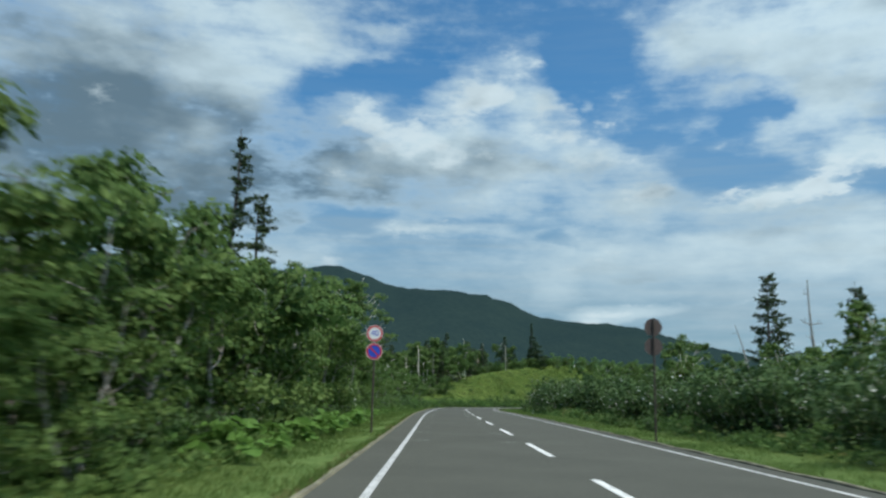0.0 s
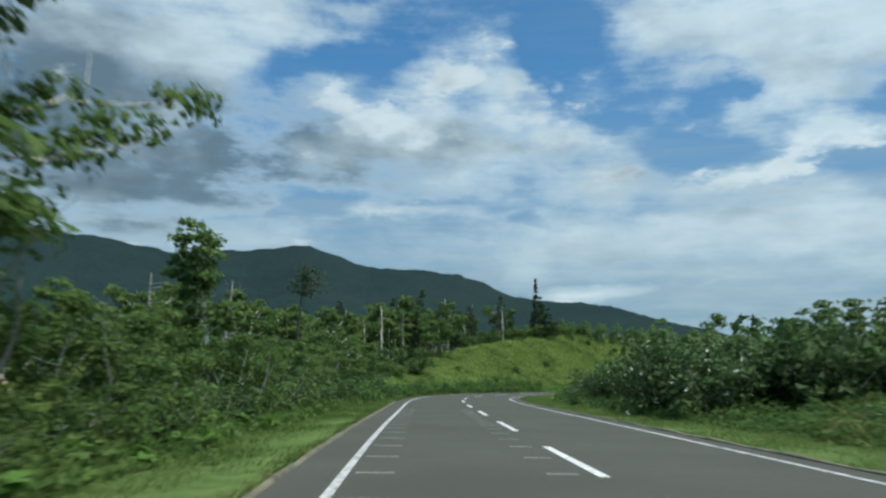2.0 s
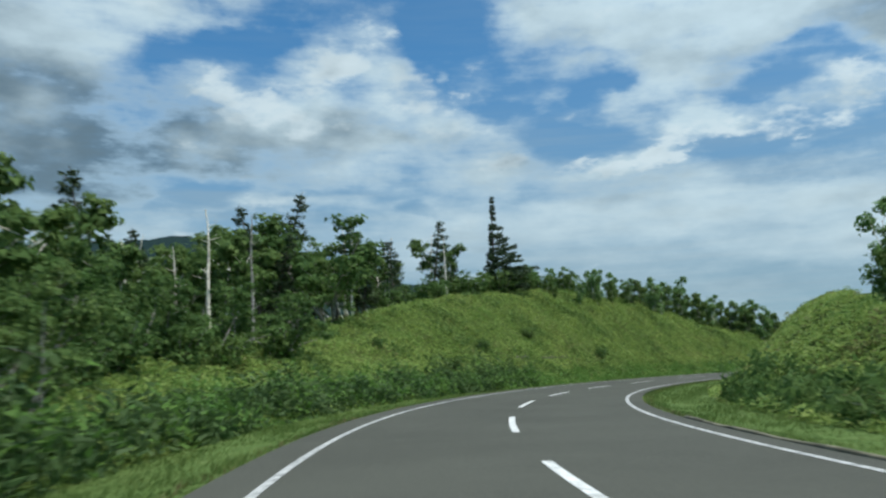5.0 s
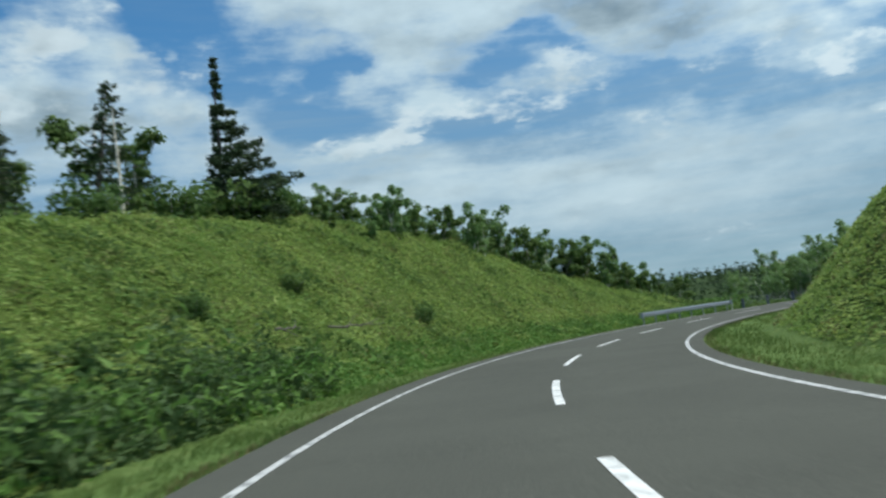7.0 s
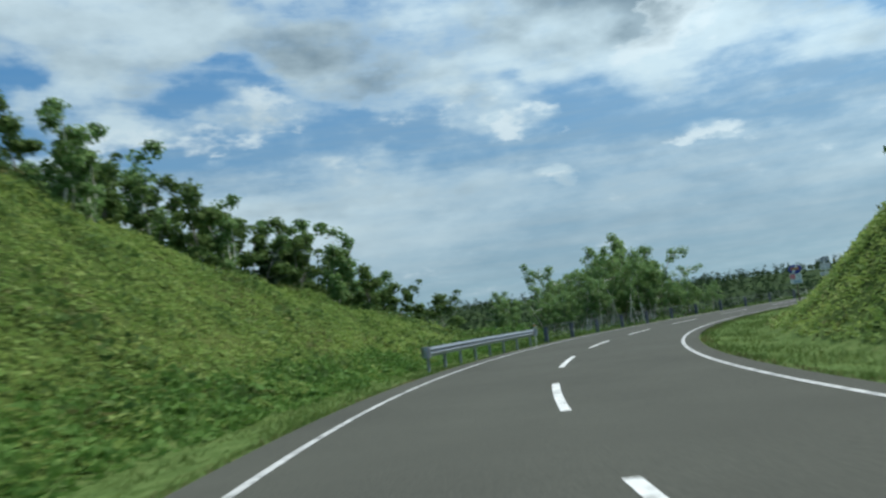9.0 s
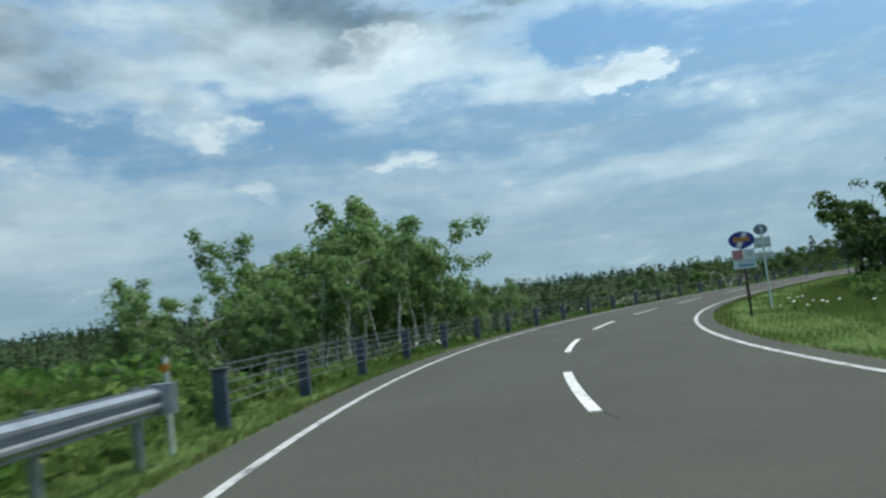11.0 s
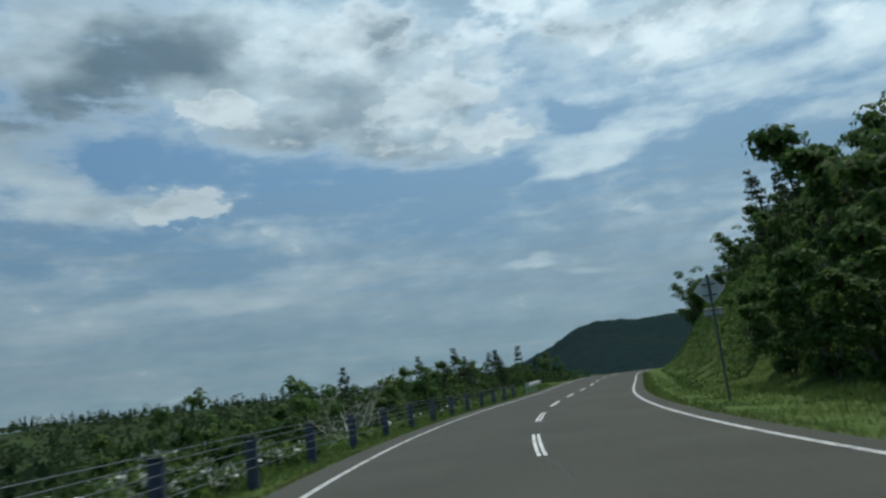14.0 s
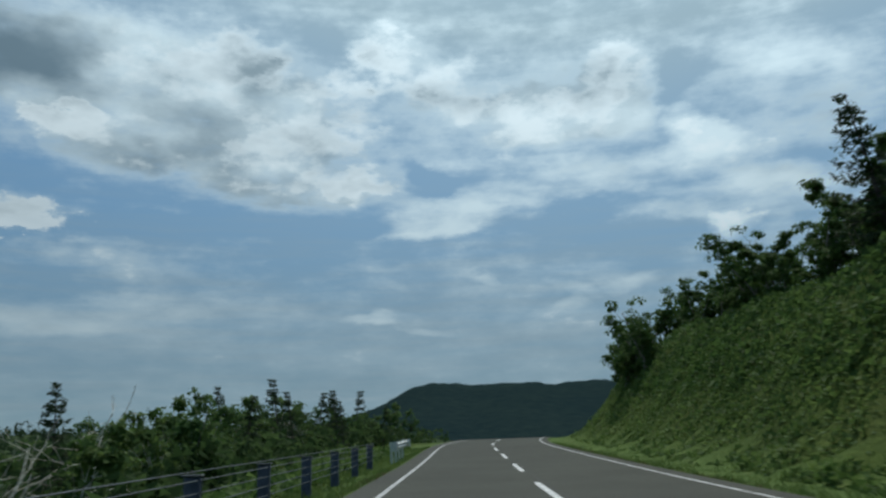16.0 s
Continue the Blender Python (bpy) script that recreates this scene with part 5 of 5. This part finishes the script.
cover("undergrowth", "green plants below the dark wood", 214, 270, 9.0, 13.0, 40, 0.7, 0.15, 0.08, LEAF_DARK, 216, 0.3)


def far_trees():
    """The woods that spread to the skyline: small ragged crowns."""
    gen = np.random.default_rng(300)
    ang, r = np.radians(gen.uniform(-150, 60, 5600)), 60 + 640 * gen.random(5600) ** 0.75
    x, y = 60 - r * np.sin(ang), 120 + r * np.cos(ang)
    s, d = along(x, y)
    ok = np.abs(d) > 45
    x, y = x[ok], y[ok]
    z, n = lie(x, y), int(ok.sum())
    tall = 3.8 + 4.7 * gen.random(n) ** 1.5
    fir_like = gen.random(n) < 0.45
    k = 20
    q = gen.random((n, k))
    wide = np.where(fir_like[:, None], 1.5 * (1.02 - q), 2.1 * np.sqrt(np.clip(1 - (q * 2 - 1) ** 2, 0, 1)) + 0.2)
    a = gen.uniform(0, 2 * math.pi, (n, k))
    rad = wide * np.sqrt(gen.random((n, k)))
    at = np.stack([x[:, None] + rad * np.cos(a), y[:, None] + rad * np.sin(a), z[:, None] + tall[:, None] * (0.15 + 0.85 * q)], -1).reshape(-1, 3)
    # the closed canopy between the taller trees
    n = 26000
    ang, r = np.radians(gen.uniform(-150, 60, n)), 45 + 700 * gen.random(n) ** 0.7
    x, y = 60 - r * np.sin(ang), 120 + r * np.cos(ang)
    s, d = along(x, y)
    ok = np.abs(d) > 42
    x, y = x[ok], y[ok]
    low = np.c_[x, y, lie(x, y) + gen.uniform(0.5, 4.6, len(x)) * (0.75 + 0.35 * wobble(x, y, 14.0, 3.0))]
    geo = joined([leaf_cards(gen, at, 0.75, 0.45, 0.3, 0.0, True), leaf_cards(gen, low, 1.5, 1.0, 0.5, 0.0, True)])
    return tagged(new("far_woods", quick("far_woods", *geo, LEAF_FAR)), "dense green woods reaching to the skyline", "woods", kind="stuff")


def valley_growth():
    """Low trees and saplings that fill the wood below the road between the larger trees."""
    gen = np.random.default_rng(310)
    n, k = 950, 56
    s, d = gen.uniform(206, 372, n), -11.5 - 42 * gen.random(n) ** 1.1
    ok = (s > 246) | (d < -15)
    s, d = s[ok], d[ok]
    n = len(s)
    x, y = on_road(s, d)
    z, tall = lie(x, y), gen.uniform(1.4, 4.2, n) * np.where(d > -15, 0.6, 1)
    q, a = gen.random((n, k)), gen.uniform(0, 2 * math.pi, (n, k))
    rad = (1.5 * np.sqrt(np.clip(1 - (q * 2 - 1) ** 2, 0, 1)) + 0.1) * np.sqrt(gen.random((n, k)))
    at = np.stack([x[:, None] + rad * np.cos(a), y[:, None] + rad * np.sin(a), z[:, None] + tall[:, None] * (0.05 + 0.95 * q)], -1).reshape(-1, 3)
    return tagged(new("young_growth", quick("young_growth", *leaf_cards(gen, at, 0.28, 0.17, 0.3, 0.0, True), LEAF_MIX)), "dense young trees filling the low wood", "undergrowth", kind="stuff")


LEAF_FAR = leaf_mat("far_leaf", (0.038, 0.064, 0.032), (0.045, 0.075, 0.037), (0.054, 0.086, 0.042), 0.9, 0.3)
LEAF_MIX = leaf_mat("young_leaf", (0.046, 0.08, 0.032), (0.054, 0.093, 0.036), (0.064, 0.106, 0.04), 0.9, 0.5)
far_trees()
valley_growth()


# ---- things beside the road ----
STEEL = plain("galvanised_steel", (0.3, 0.33, 0.37), 0.45, 0.7, 0.2, 6)
POST_BROWN = plain("brown_post", (0.06, 0.045, 0.038), 0.6, 0.2, 0.2, 9)
BACK_BROWN = plain("brown_sign_back", (0.085, 0.06, 0.055), 0.6, 0.1, 0.2, 9)
SIGN_GREY = plain("grey_sign_back", (0.78, 0.78, 0.76), 0.55, 0.0, 0.12, 9)
DULL_STEEL = plain("dull_grey_steel", (0.13, 0.14, 0.15), 0.6, 0.3, 0.2, 6)
WHITE = plain("sign_white", (0.78, 0.79, 0.8), 0.4, 0, 0.05, 12)
RED = plain("sign_red", (0.52, 0.025, 0.03), 0.4, 0, 0.1, 12)
BLUE = plain("sign_blue", (0.02, 0.07, 0.5), 0.4, 0, 0.1, 12)
NAVY = plain("emblem_blue", (0.035, 0.045, 0.3), 0.4, 0, 0.1, 12)
ORANGE = plain("emblem_orange", (0.62, 0.23, 0.03), 0.5, 0, 0.1, 12)
PINK = plain("panel_pink", (0.62, 0.22, 0.24), 0.5, 0, 0.15, 12)
TEAL = plain("panel_figures", (0.03, 0.2, 0.17), 0.5, 0, 0.1, 12)
PALE_BLUE = plain("panel_bars", (0.2, 0.33, 0.48), 0.5, 0, 0.1, 12)
FENCE_BLUE = plain("fence_post_cover", (0.07, 0.085, 0.135), 0.5, 0.1, 0.3, 7)
CABLE = plain("fence_cable", (0.12, 0.135, 0.15), 0.7, 0.3, 0.2, 9)
RAIL_WHITE = plain("rail_paint", (0.62, 0.64, 0.62), 0.5, 0.0, 0.15, 7)


def part(name, bm, mat, parent, label=""):
    me = bpy.data.meshes.new(name)
    bm.to_mesh(me)
    bm.free()
    me.materials.append(mat)
    ob = new(name, me)
    ob.parent = parent
    return tagged(ob, label)


def box(size, at=(0, 0, 0), bevel=0.004):
    bm = bmesh.new()
    bmesh.ops.create_cube(bm, size=1, matrix=Matrix.Translation(at) @ Matrix.Diagonal((*size, 1)))
    if bevel:
        bmesh.ops.bevel(bm, geom=bm.edges[:], offset=bevel, segments=1, affect="EDGES")
    return bm


def rod(r, length, at=(0, 0, 0), turn=None, sides=12, top=None):
    bm = bmesh.new()
    m = Matrix.Translation(at) @ (turn or Matrix.Identity(4))
    bmesh.ops.create_cone(bm, cap_ends=True, segments=sides, radius1=r, radius2=r if top is None else top, depth=length, matrix=m)
    return bm


def disc(r, thick, at, sides=40, wide=1.0):
    """A flat round plate that faces -y."""
    return rod(r, thick, at, Matrix.Rotation(math.pi / 2, 4, "X") @ Matrix.Diagonal((wide, 1, 1, 1)), sides)


def ring(r0, r1, thick, at, sides=40):
    bm = bmesh.new()
    loops = []
    for r, y in ((r0, -thick / 2), (r1, -thick / 2), (r1, thick / 2), (r0, thick / 2)):
        loops.append([bm.verts.new((at[0] + r * math.cos(2 * math.pi * k / sides), at[1] + y, at[2] + r * math.sin(2 * math.pi * k / sides))) for k in range(sides)])
    for a in range(4):
        for k in range(sides):
            bm.faces.new((loops[a][k], loops[a][(k + 1) % sides], loops[(a + 1) % 4][(k + 1) % sides], loops[(a + 1) % 4][k]))
    bmesh.ops.recalc_face_normals(bm, faces=bm.faces[:])
    return bm


def figures(text, size, at, mat, parent, name):
    """Raised figures that face -y."""
    curve = bpy.data.curves.new(name, "FONT")
    curve.body, curve.size, curve.align_x, curve.align_y, curve.extrude = text, size, "CENTER", "CENTER", 0.002
    tmp = bpy.data.objects.new(name, curve)
    me = bpy.data.meshes.new_from_object(tmp)
    bpy.data.objects.remove(tmp)
    me.transform(Matrix.Translation(at) @ Matrix.Rotation(math.pi / 2, 4, "X"))
    me.materials.clear()
    me.materials.append(mat)
    ob = new(name, me)
    ob.parent = parent
    return ob


def beside(s, d, turn=0.0, lift=0.0):
    """The pose of a thing that stands at the road and faces back along it."""
    x, y = on_road(s, d)
    return Matrix.Translation((float(x), float(y), float(lie(x, y)[0]) + lift)) @ Matrix.Rotation(float(np.interp(s, CS, CH)) + turn, 4, "Z")


def round_signs(s, d, turn, label, base):
    """Two round plates over one another on a post. base: height of the ground below the road's level there."""
    root = tagged(new("road_sign"), label, "road sign")
    root.matrix_basis = beside(s, d, turn)
    part("post", rod(0.038, 4.0 + base, (0, 0.05, (4.0 + base) / 2 - 0.15)), POST_BROWN, root)
    for z, kind in ((3.55 + base, "limit"), (2.9 + base, "parking")):
        plate = part("plate", disc(0.3, 0.012, (0, 0.0, z)), BACK_BROWN, root, "round plate with a brown back")
        part("bracket", box((0.16, 0.03, 0.05), (0, 0.025, z)), POST_BROWN, plate)
        part("rim", ring(0.286, 0.3, 0.003, (0, -0.0085, z)), WHITE, plate, "thin white rim")
        if kind == "limit":
            part("face", disc(0.225, 0.003, (0, -0.0085, z)), WHITE, plate, "white round face")
            part("red_ring", ring(0.222, 0.287, 0.004, (0, -0.009, z)), RED, plate, "red ring")
            figures("40", 0.3, (0, -0.014, z), BLUE, plate, "figures")
        else:
            part("face", disc(0.225, 0.003, (0, -0.0085, z)), BLUE, plate, "blue round face")
            part("red_ring", ring(0.222, 0.287, 0.004, (0, -0.009, z)), RED, plate, "red ring")
            bar = box((0.46, 0.004, 0.055), (0, 0, 0), 0)
            bmesh.ops.transform(bar, matrix=Matrix.Translation((0, -0.013, z)) @ Matrix.Rotation(radians(45), 4, "Y"), verts=bar.verts)
            part("slash", bar, RED, plate, "red slanting bar")
    return root


round_signs(28.0, -4.9, 0.0, "speed limit and no-parking signs on a brown post", 0.05)
round_signs(25.9, 4.7, math.pi, "two round signs on a post, seen from behind", 0.3)


def route_sign(s, d, turn):
    root = tagged(new("route_sign"), "route sign with a blue oval emblem over white panels", "road sign")
    root.matrix_basis = beside(s, d, turn)
    part("post", rod(0.045, 2.9, (0, 0.07, 1.35)), POST_BROWN, root)
    oval = part("emblem", disc(0.29, 0.02, (0, 0, 2.6), 48, 1.45), NAVY, root, "blue oval plate")
    band = box((0.15, 0.006, 0.62), (0, 0, 0), 0)
    bmesh.ops.transform(band, matrix=Matrix.Translation((0, -0.014, 2.6)) @ Matrix.Rotation(radians(30), 4, "Y") @ Matrix.Diagonal((1, 1, 0.92, 1)), verts=band.verts)
    part("white_band", band, WHITE, oval, "white slanting band")
    for x in (-0.2, -0.02, 0.16):
        part("orange_block", box((0.15, 0.006, 0.16), (x + 0.02, -0.02, 2.62), 0), ORANGE, oval, "orange block")
    upper = part("panel", box((0.74, 0.02, 0.35), (0, 0, 2.11)), WHITE, root, "white panel")
    part("pink_field", box((0.31, 0.005, 0.31), (-0.19, -0.0135, 2.11), 0), PINK, upper, "faded pink field")
    figures("12", 0.22, (0.17, -0.014, 2.11), TEAL, upper, "figures")
    lower = part("panel", box((0.72, 0.02, 0.28), (0, 0, 1.78)), WHITE, root, "white panel")
    part("text_bar", box((0.5, 0.004, 0.03), (0.05, -0.0125, 1.86), 0), PALE_BLUE, lower)
    part("text_bar", box((0.52, 0.004, 0.09), (0.05, -0.0125, 1.745), 0), PALE_BLUE, lower)
    return root


route_sign(226.9, 5.2, 0.12)


def panel_backs(s, d, turn):
    root = tagged(new("route_sign"), "grey metal panels on a post, seen from behind", "road sign")
    root.matrix_basis = beside(s, d, turn)
    part("post", rod(0.04, 3.3, (0, -0.07, 1.5)), SIGN_GREY, root)
    plate = part("emblem", disc(0.2, 0.015, (0, 0, 3.05), 48, 1.3), STEEL, root, "grey back of an oval plate")
    part("rail", box((0.42, 0.03, 0.035), (0, -0.024, 3.05)), STEEL, plate)
    for z, w, h in ((2.56, 0.62, 0.42), (2.05, 0.72, 0.3)):
        p = part("panel", box((w, 0.015, h), (0, 0, z)), SIGN_GREY, root)
        for up in (0.26, -0.26):
            part("rail", box((w * 0.95, 0.03, 0.035), (0, -0.024, z + h * up)), STEEL, p)
    return root


panel_backs(231.3, 6.0, 0.2)


def diamond_sign(s, d):
    root = tagged(new("warning_sign"), "diamond warning sign on a grey post, seen from behind", "road sign")
    root.matrix_basis = beside(s, d, 0.1)
    part("post", rod(0.038, 3.9, (0, -0.05, 1.8)), DULL_STEEL, root)
    plate = box((0.66, 0.014, 0.66), (0, 0, 0), 0.003)
    bmesh.ops.transform(plate, matrix=Matrix.Translation((0, 0, 3.3)) @ Matrix.Rotation(radians(45), 4, "Y"), verts=plate.verts)
    face = part("plate", plate, SIGN_GREY, root)
    part("rail", box((0.42, 0.03, 0.04), (0, -0.024, 3.46)), DULL_STEEL, face, "dull metal rail")
    part("rail", box((0.42, 0.03, 0.04), (0, -0.024, 3.14)), DULL_STEEL, face, "dull metal rail")
    small = part("plate", box((0.56, 0.014, 0.24), (0, 0, 2.62)), SIGN_GREY, root)
    part("rail", box((0.6, 0.03, 0.035), (0, -0.024, 2.7)), DULL_STEEL, small, "dull metal rail")
    part("rail", box((0.6, 0.03, 0.035), (0, -0.024, 2.53)), DULL_STEEL, small, "dull metal rail")
    return root


diamond_sign(268.3, 5.5)


def swept(profile, s0, s1, d, step=1.0, closed=False):
    """A profile of (outward, height) drawn along the road."""
    s = np.linspace(s0, s1, max(2, int((s1 - s0) / step) + 1))
    bm, rows = bmesh.new(), []
    for o, h in profile:
        x, y = on_road(s, d + o)
        rows.append([bm.verts.new((a, b, c)) for a, b, c in zip(x, y, road_z(s) + h)])
    n = len(rows)
    for k in range(n if closed else n - 1):
        for i in range(len(s) - 1):
            bm.faces.new((rows[k][i], rows[(k + 1) % n][i], rows[(k + 1) % n][i + 1], rows[k][i + 1]))
    if closed:
        bm.faces.new([r[0] for r in rows]), bm.faces.new([r[-1] for r in reversed(rows)])
    bmesh.ops.recalc_face_normals(bm, faces=bm.faces[:])
    return bm


BEAM = [(0.0, 0.44), (0.0, 0.47), (0.07, 0.52), (0.07, 0.555), (0.01, 0.595), (0.01, 0.625), (0.07, 0.665), (0.07, 0.70), (0.0, 0.75), (0.0, 0.78),
        (-0.006, 0.78), (-0.006, 0.745), (0.064, 0.695), (0.064, 0.67), (0.004, 0.63), (0.004, 0.59), (0.064, 0.55), (0.064, 0.525), (-0.006, 0.475), (-0.006, 0.44)]


def guardrail(s0, s1, d, beam_mat, label):
    root = tagged(new("guardrail"), label, "guardrail")
    part("beam", swept(BEAM, s0, s1, d, 1.0, True), beam_mat, root)
    for s in np.arange(s0 + 0.6, s1, 2.0):
        x, y = on_road(s, d - 0.13)
        z = float(road_z(s))
        post = part("post", rod(0.06, 1.1, (float(x), float(y), z + 0.25), None, 10), beam_mat, root)
        x, y = on_road(s, d - 0.05)
        part("bracket", box((0.07, 0.1, 0.14), (float(x), float(y), z + 0.61)), beam_mat, post)
    for s in (s0, s1):
        x, y = on_road(s, d + 0.02)
        part("end_plate", rod(0.17, 0.36, (float(x), float(y), float(road_z(s)) + 0.61), None, 14), beam_mat, root)
    return root


guardrail(192.2, 207.2, -5.0, STEEL, "galvanised steel guardrail at the bank's end")
guardrail(306.5, 314.5, -4.7, RAIL_WHITE, "short white guardrail at the end of the fence")


def delineator(s, d):
    root = tagged(new("delineator"), "slim white marker post at the guardrail's end", "marker post")
    root.matrix_basis = beside(s, d)
    part("post", rod(0.035, 1.3, (0, 0, 0.6)), RAIL_WHITE, root)
    part("reflector", disc(0.06, 0.02, (0, -0.04, 1.12), 16), ORANGE, root, "small orange reflector")


delineator(207.6, -5.1)


def cable_fence(s0, s1, d):
    root = tagged(new("cable_fence"), "roadside cable fence on dark blue covered posts", "fence")
    for s in np.arange(s0, s1 + 0.1, 4.06):
        m = beside(s, d)
        bm = box((0.22, 0.12, 1.35), (0, 0, 0.25), 0.02)
        bmesh.ops.transform(bm, matrix=m, verts=bm.verts)
        post = part("post", bm, FENCE_BLUE, root)
        bm = box((0.26, 0.16, 0.03), (0, 0, 0.94), 0.008)
        bmesh.ops.transform(bm, matrix=m, verts=bm.verts)
        part("cap", bm, CABLE, post)
    for h in (0.3, 0.46, 0.62, 0.78, 0.9):
        ring_ = [(0.09 + 0.009 * math.cos(a), h - 0.06 + 0.009 * math.sin(a)) for a in np.linspace(0, 2 * math.pi, 6)[:-1]]
        part("cable", swept(ring_, s0, s1, d, 2.0, True), CABLE, root)
    return root


cable_fence(209.8, 304.0, -5.3)


def butterbur(seed):
    """A clump of big round leaves on stalks."""
    gen = np.random.default_rng(seed)
    root = tagged(new("butterbur_plant"), "clump of large fresh green butterbur leaves", "plant", "butterbur clumps")
    for k in range(6):
        a, lean = gen.uniform(0, 6.28), gen.uniform(0.15, 0.5)
        h = gen.uniform(0.45, 0.95)
        tip = np.array([math.cos(a) * lean, math.sin(a) * lean, h])
        v, f = tube([(0, 0, 0), tip * 0.6 + np.array([0, 0, 0.08]), tip], (0.014, 0.012, 0.01), 4)
        stalk = new("stalk", quick("stalk", v, f, LEAF_LIGHT))
        stalk.parent = root
        r = gen.uniform(0.22, 0.36)
        tilt = Matrix.Rotation(gen.uniform(0.2, 0.6), 4, Vector((-math.sin(a), math.cos(a), 0)))
        rim = [Vector((r * q * math.cos(t), r * q * math.sin(t), 0.05 * math.sin(3 * t) * q - 0.12 * r + 0.2 * r * q)) for q in (0.5, 1.0) for t in np.linspace(0.25, 6.03, 12)]
        verts = [tuple(tilt @ p + Vector(tip)) for p in [Vector((0, 0, -0.02))] + rim]
        faces = [(0, 1 + i, 2 + i) for i in range(11)] + [(1 + i, 13 + i, 14 + i) for i in range(11)] + [(1 + i, 14 + i, 2 + i) for i in range(11)]
        leaf = new("leaf", quick("leaf", verts, faces, LEAF_LIGHT))
        leaf.parent = root
    return root


clumps = [butterbur(n) for n in (401, 402, 403)]
set_out(clumps, [(s, d, rng.randrange(3), rng.uniform(0.45, 0.75)) for s, d in strewn(rng, 15, 40, -8.3, -6.3, 0.95)] + [(rng.uniform(150, 196), rng.uniform(-7.4, -6.3), rng.randrange(3), rng.uniform(0.28, 0.42)) for _ in range(60)] + [(rng.uniform(44, 70), rng.uniform(-7.8, -6.5), rng.randrange(3), rng.uniform(0.3, 0.5)) for _ in range(40)], 16)


def umbel(seed):
    gen = np.random.default_rng(seed)
    root = tagged(new("white_flower_plant"), "white umbel flowers on green stems by the fence", "flower", "white flowers")
    v, f = tube([(0, 0, 0), (0.03, 0, 0.3), (0.02, 0.04, 0.62)], (0.012, 0.01, 0.007), 4)
    stem = new("stem", quick("stem", v, f, LEAF_BIRCH))
    stem.parent = root
    rim = [(0.11 * q * (1 + 0.2 * gen.normal()) * math.cos(t), 0.11 * q * (1 + 0.2 * gen.normal()) * math.sin(t), 0.68 - 0.05 * q * q + 0.012 * gen.normal()) for q in (0.5, 1.0) for t in np.linspace(0, 2 * math.pi, 10)[:-1]]
    faces = [(0, 1 + i, 1 + (i + 1) % 9) for i in range(9)] + [(1 + i, 10 + i, 10 + (i + 1) % 9) for i in range(9)] + [(1 + i, 10 + (i + 1) % 9, 1 + (i + 1) % 9) for i in range(9)]
    head = new("flower_head", quick("flower_head", [(0, 0, 0.69)] + rim, faces, FLOWER))
    head.parent = root
    at = np.c_[gen.normal(size=(24, 2)) * 0.14, 0.1 + gen.random(24) * 0.4]
    low = new("leaves", quick("leaves", *leaf_cards(gen, at, 0.12, 0.06, 0.5), LEAF_BIRCH))
    low.parent = root
    return root


flowers = [umbel(n) for n in (421, 422)]
spots = [(rng.gauss(c, 1.6), -6.2 + rng.gauss(0, 0.45), rng.randrange(2), rng.uniform(0.55, 0.85)) for c in (249, 254, 257.5, 262, 228, 276, 283) for _ in range(4)]
spots += [(rng.uniform(222, 236), rng.uniform(6.2, 8.5), rng.randrange(2), rng.uniform(0.4, 0.6)) for _ in range(12)]
set_out(flowers, spots, 17)


def fallen_branch(s, d, seed, length, turn):
    gen = np.random.default_rng(seed)
    way = np.array([math.cos(turn), math.sin(turn), 0.03])
    main = limb(gen, (0, 0, 0.45), way, length, 0.12, 7)
    main[:, 2] = 0.45 + 0.1 * gen.random(len(main))
    geo = [tube(main, np.linspace(0.05, 0.012, len(main)), 5)]
    for j in (2, 4):
        b = limb(gen, main[j], way + gen.normal(size=3) * 0.5, length * 0.35, 0.15, 3)
        geo.append(tube(b, np.linspace(0.025, 0.008, len(b)), 4))
    ob = tagged(new("fallen_branch", quick("fallen_branch", *joined(geo), BARK_DARK)), "bare dark branch lying on the bank's plants", "branch")
    x, y = on_road(s, d)
    ob.matrix_basis = Matrix.Translation((float(x), float(y), float(lie(x, y)[0])))
    return ob


fallen_branch(158.5, -9.2, 431, 2.4, 0.7)
fallen_branch(162.0, -9.0, 432, 3.0, 0.6)
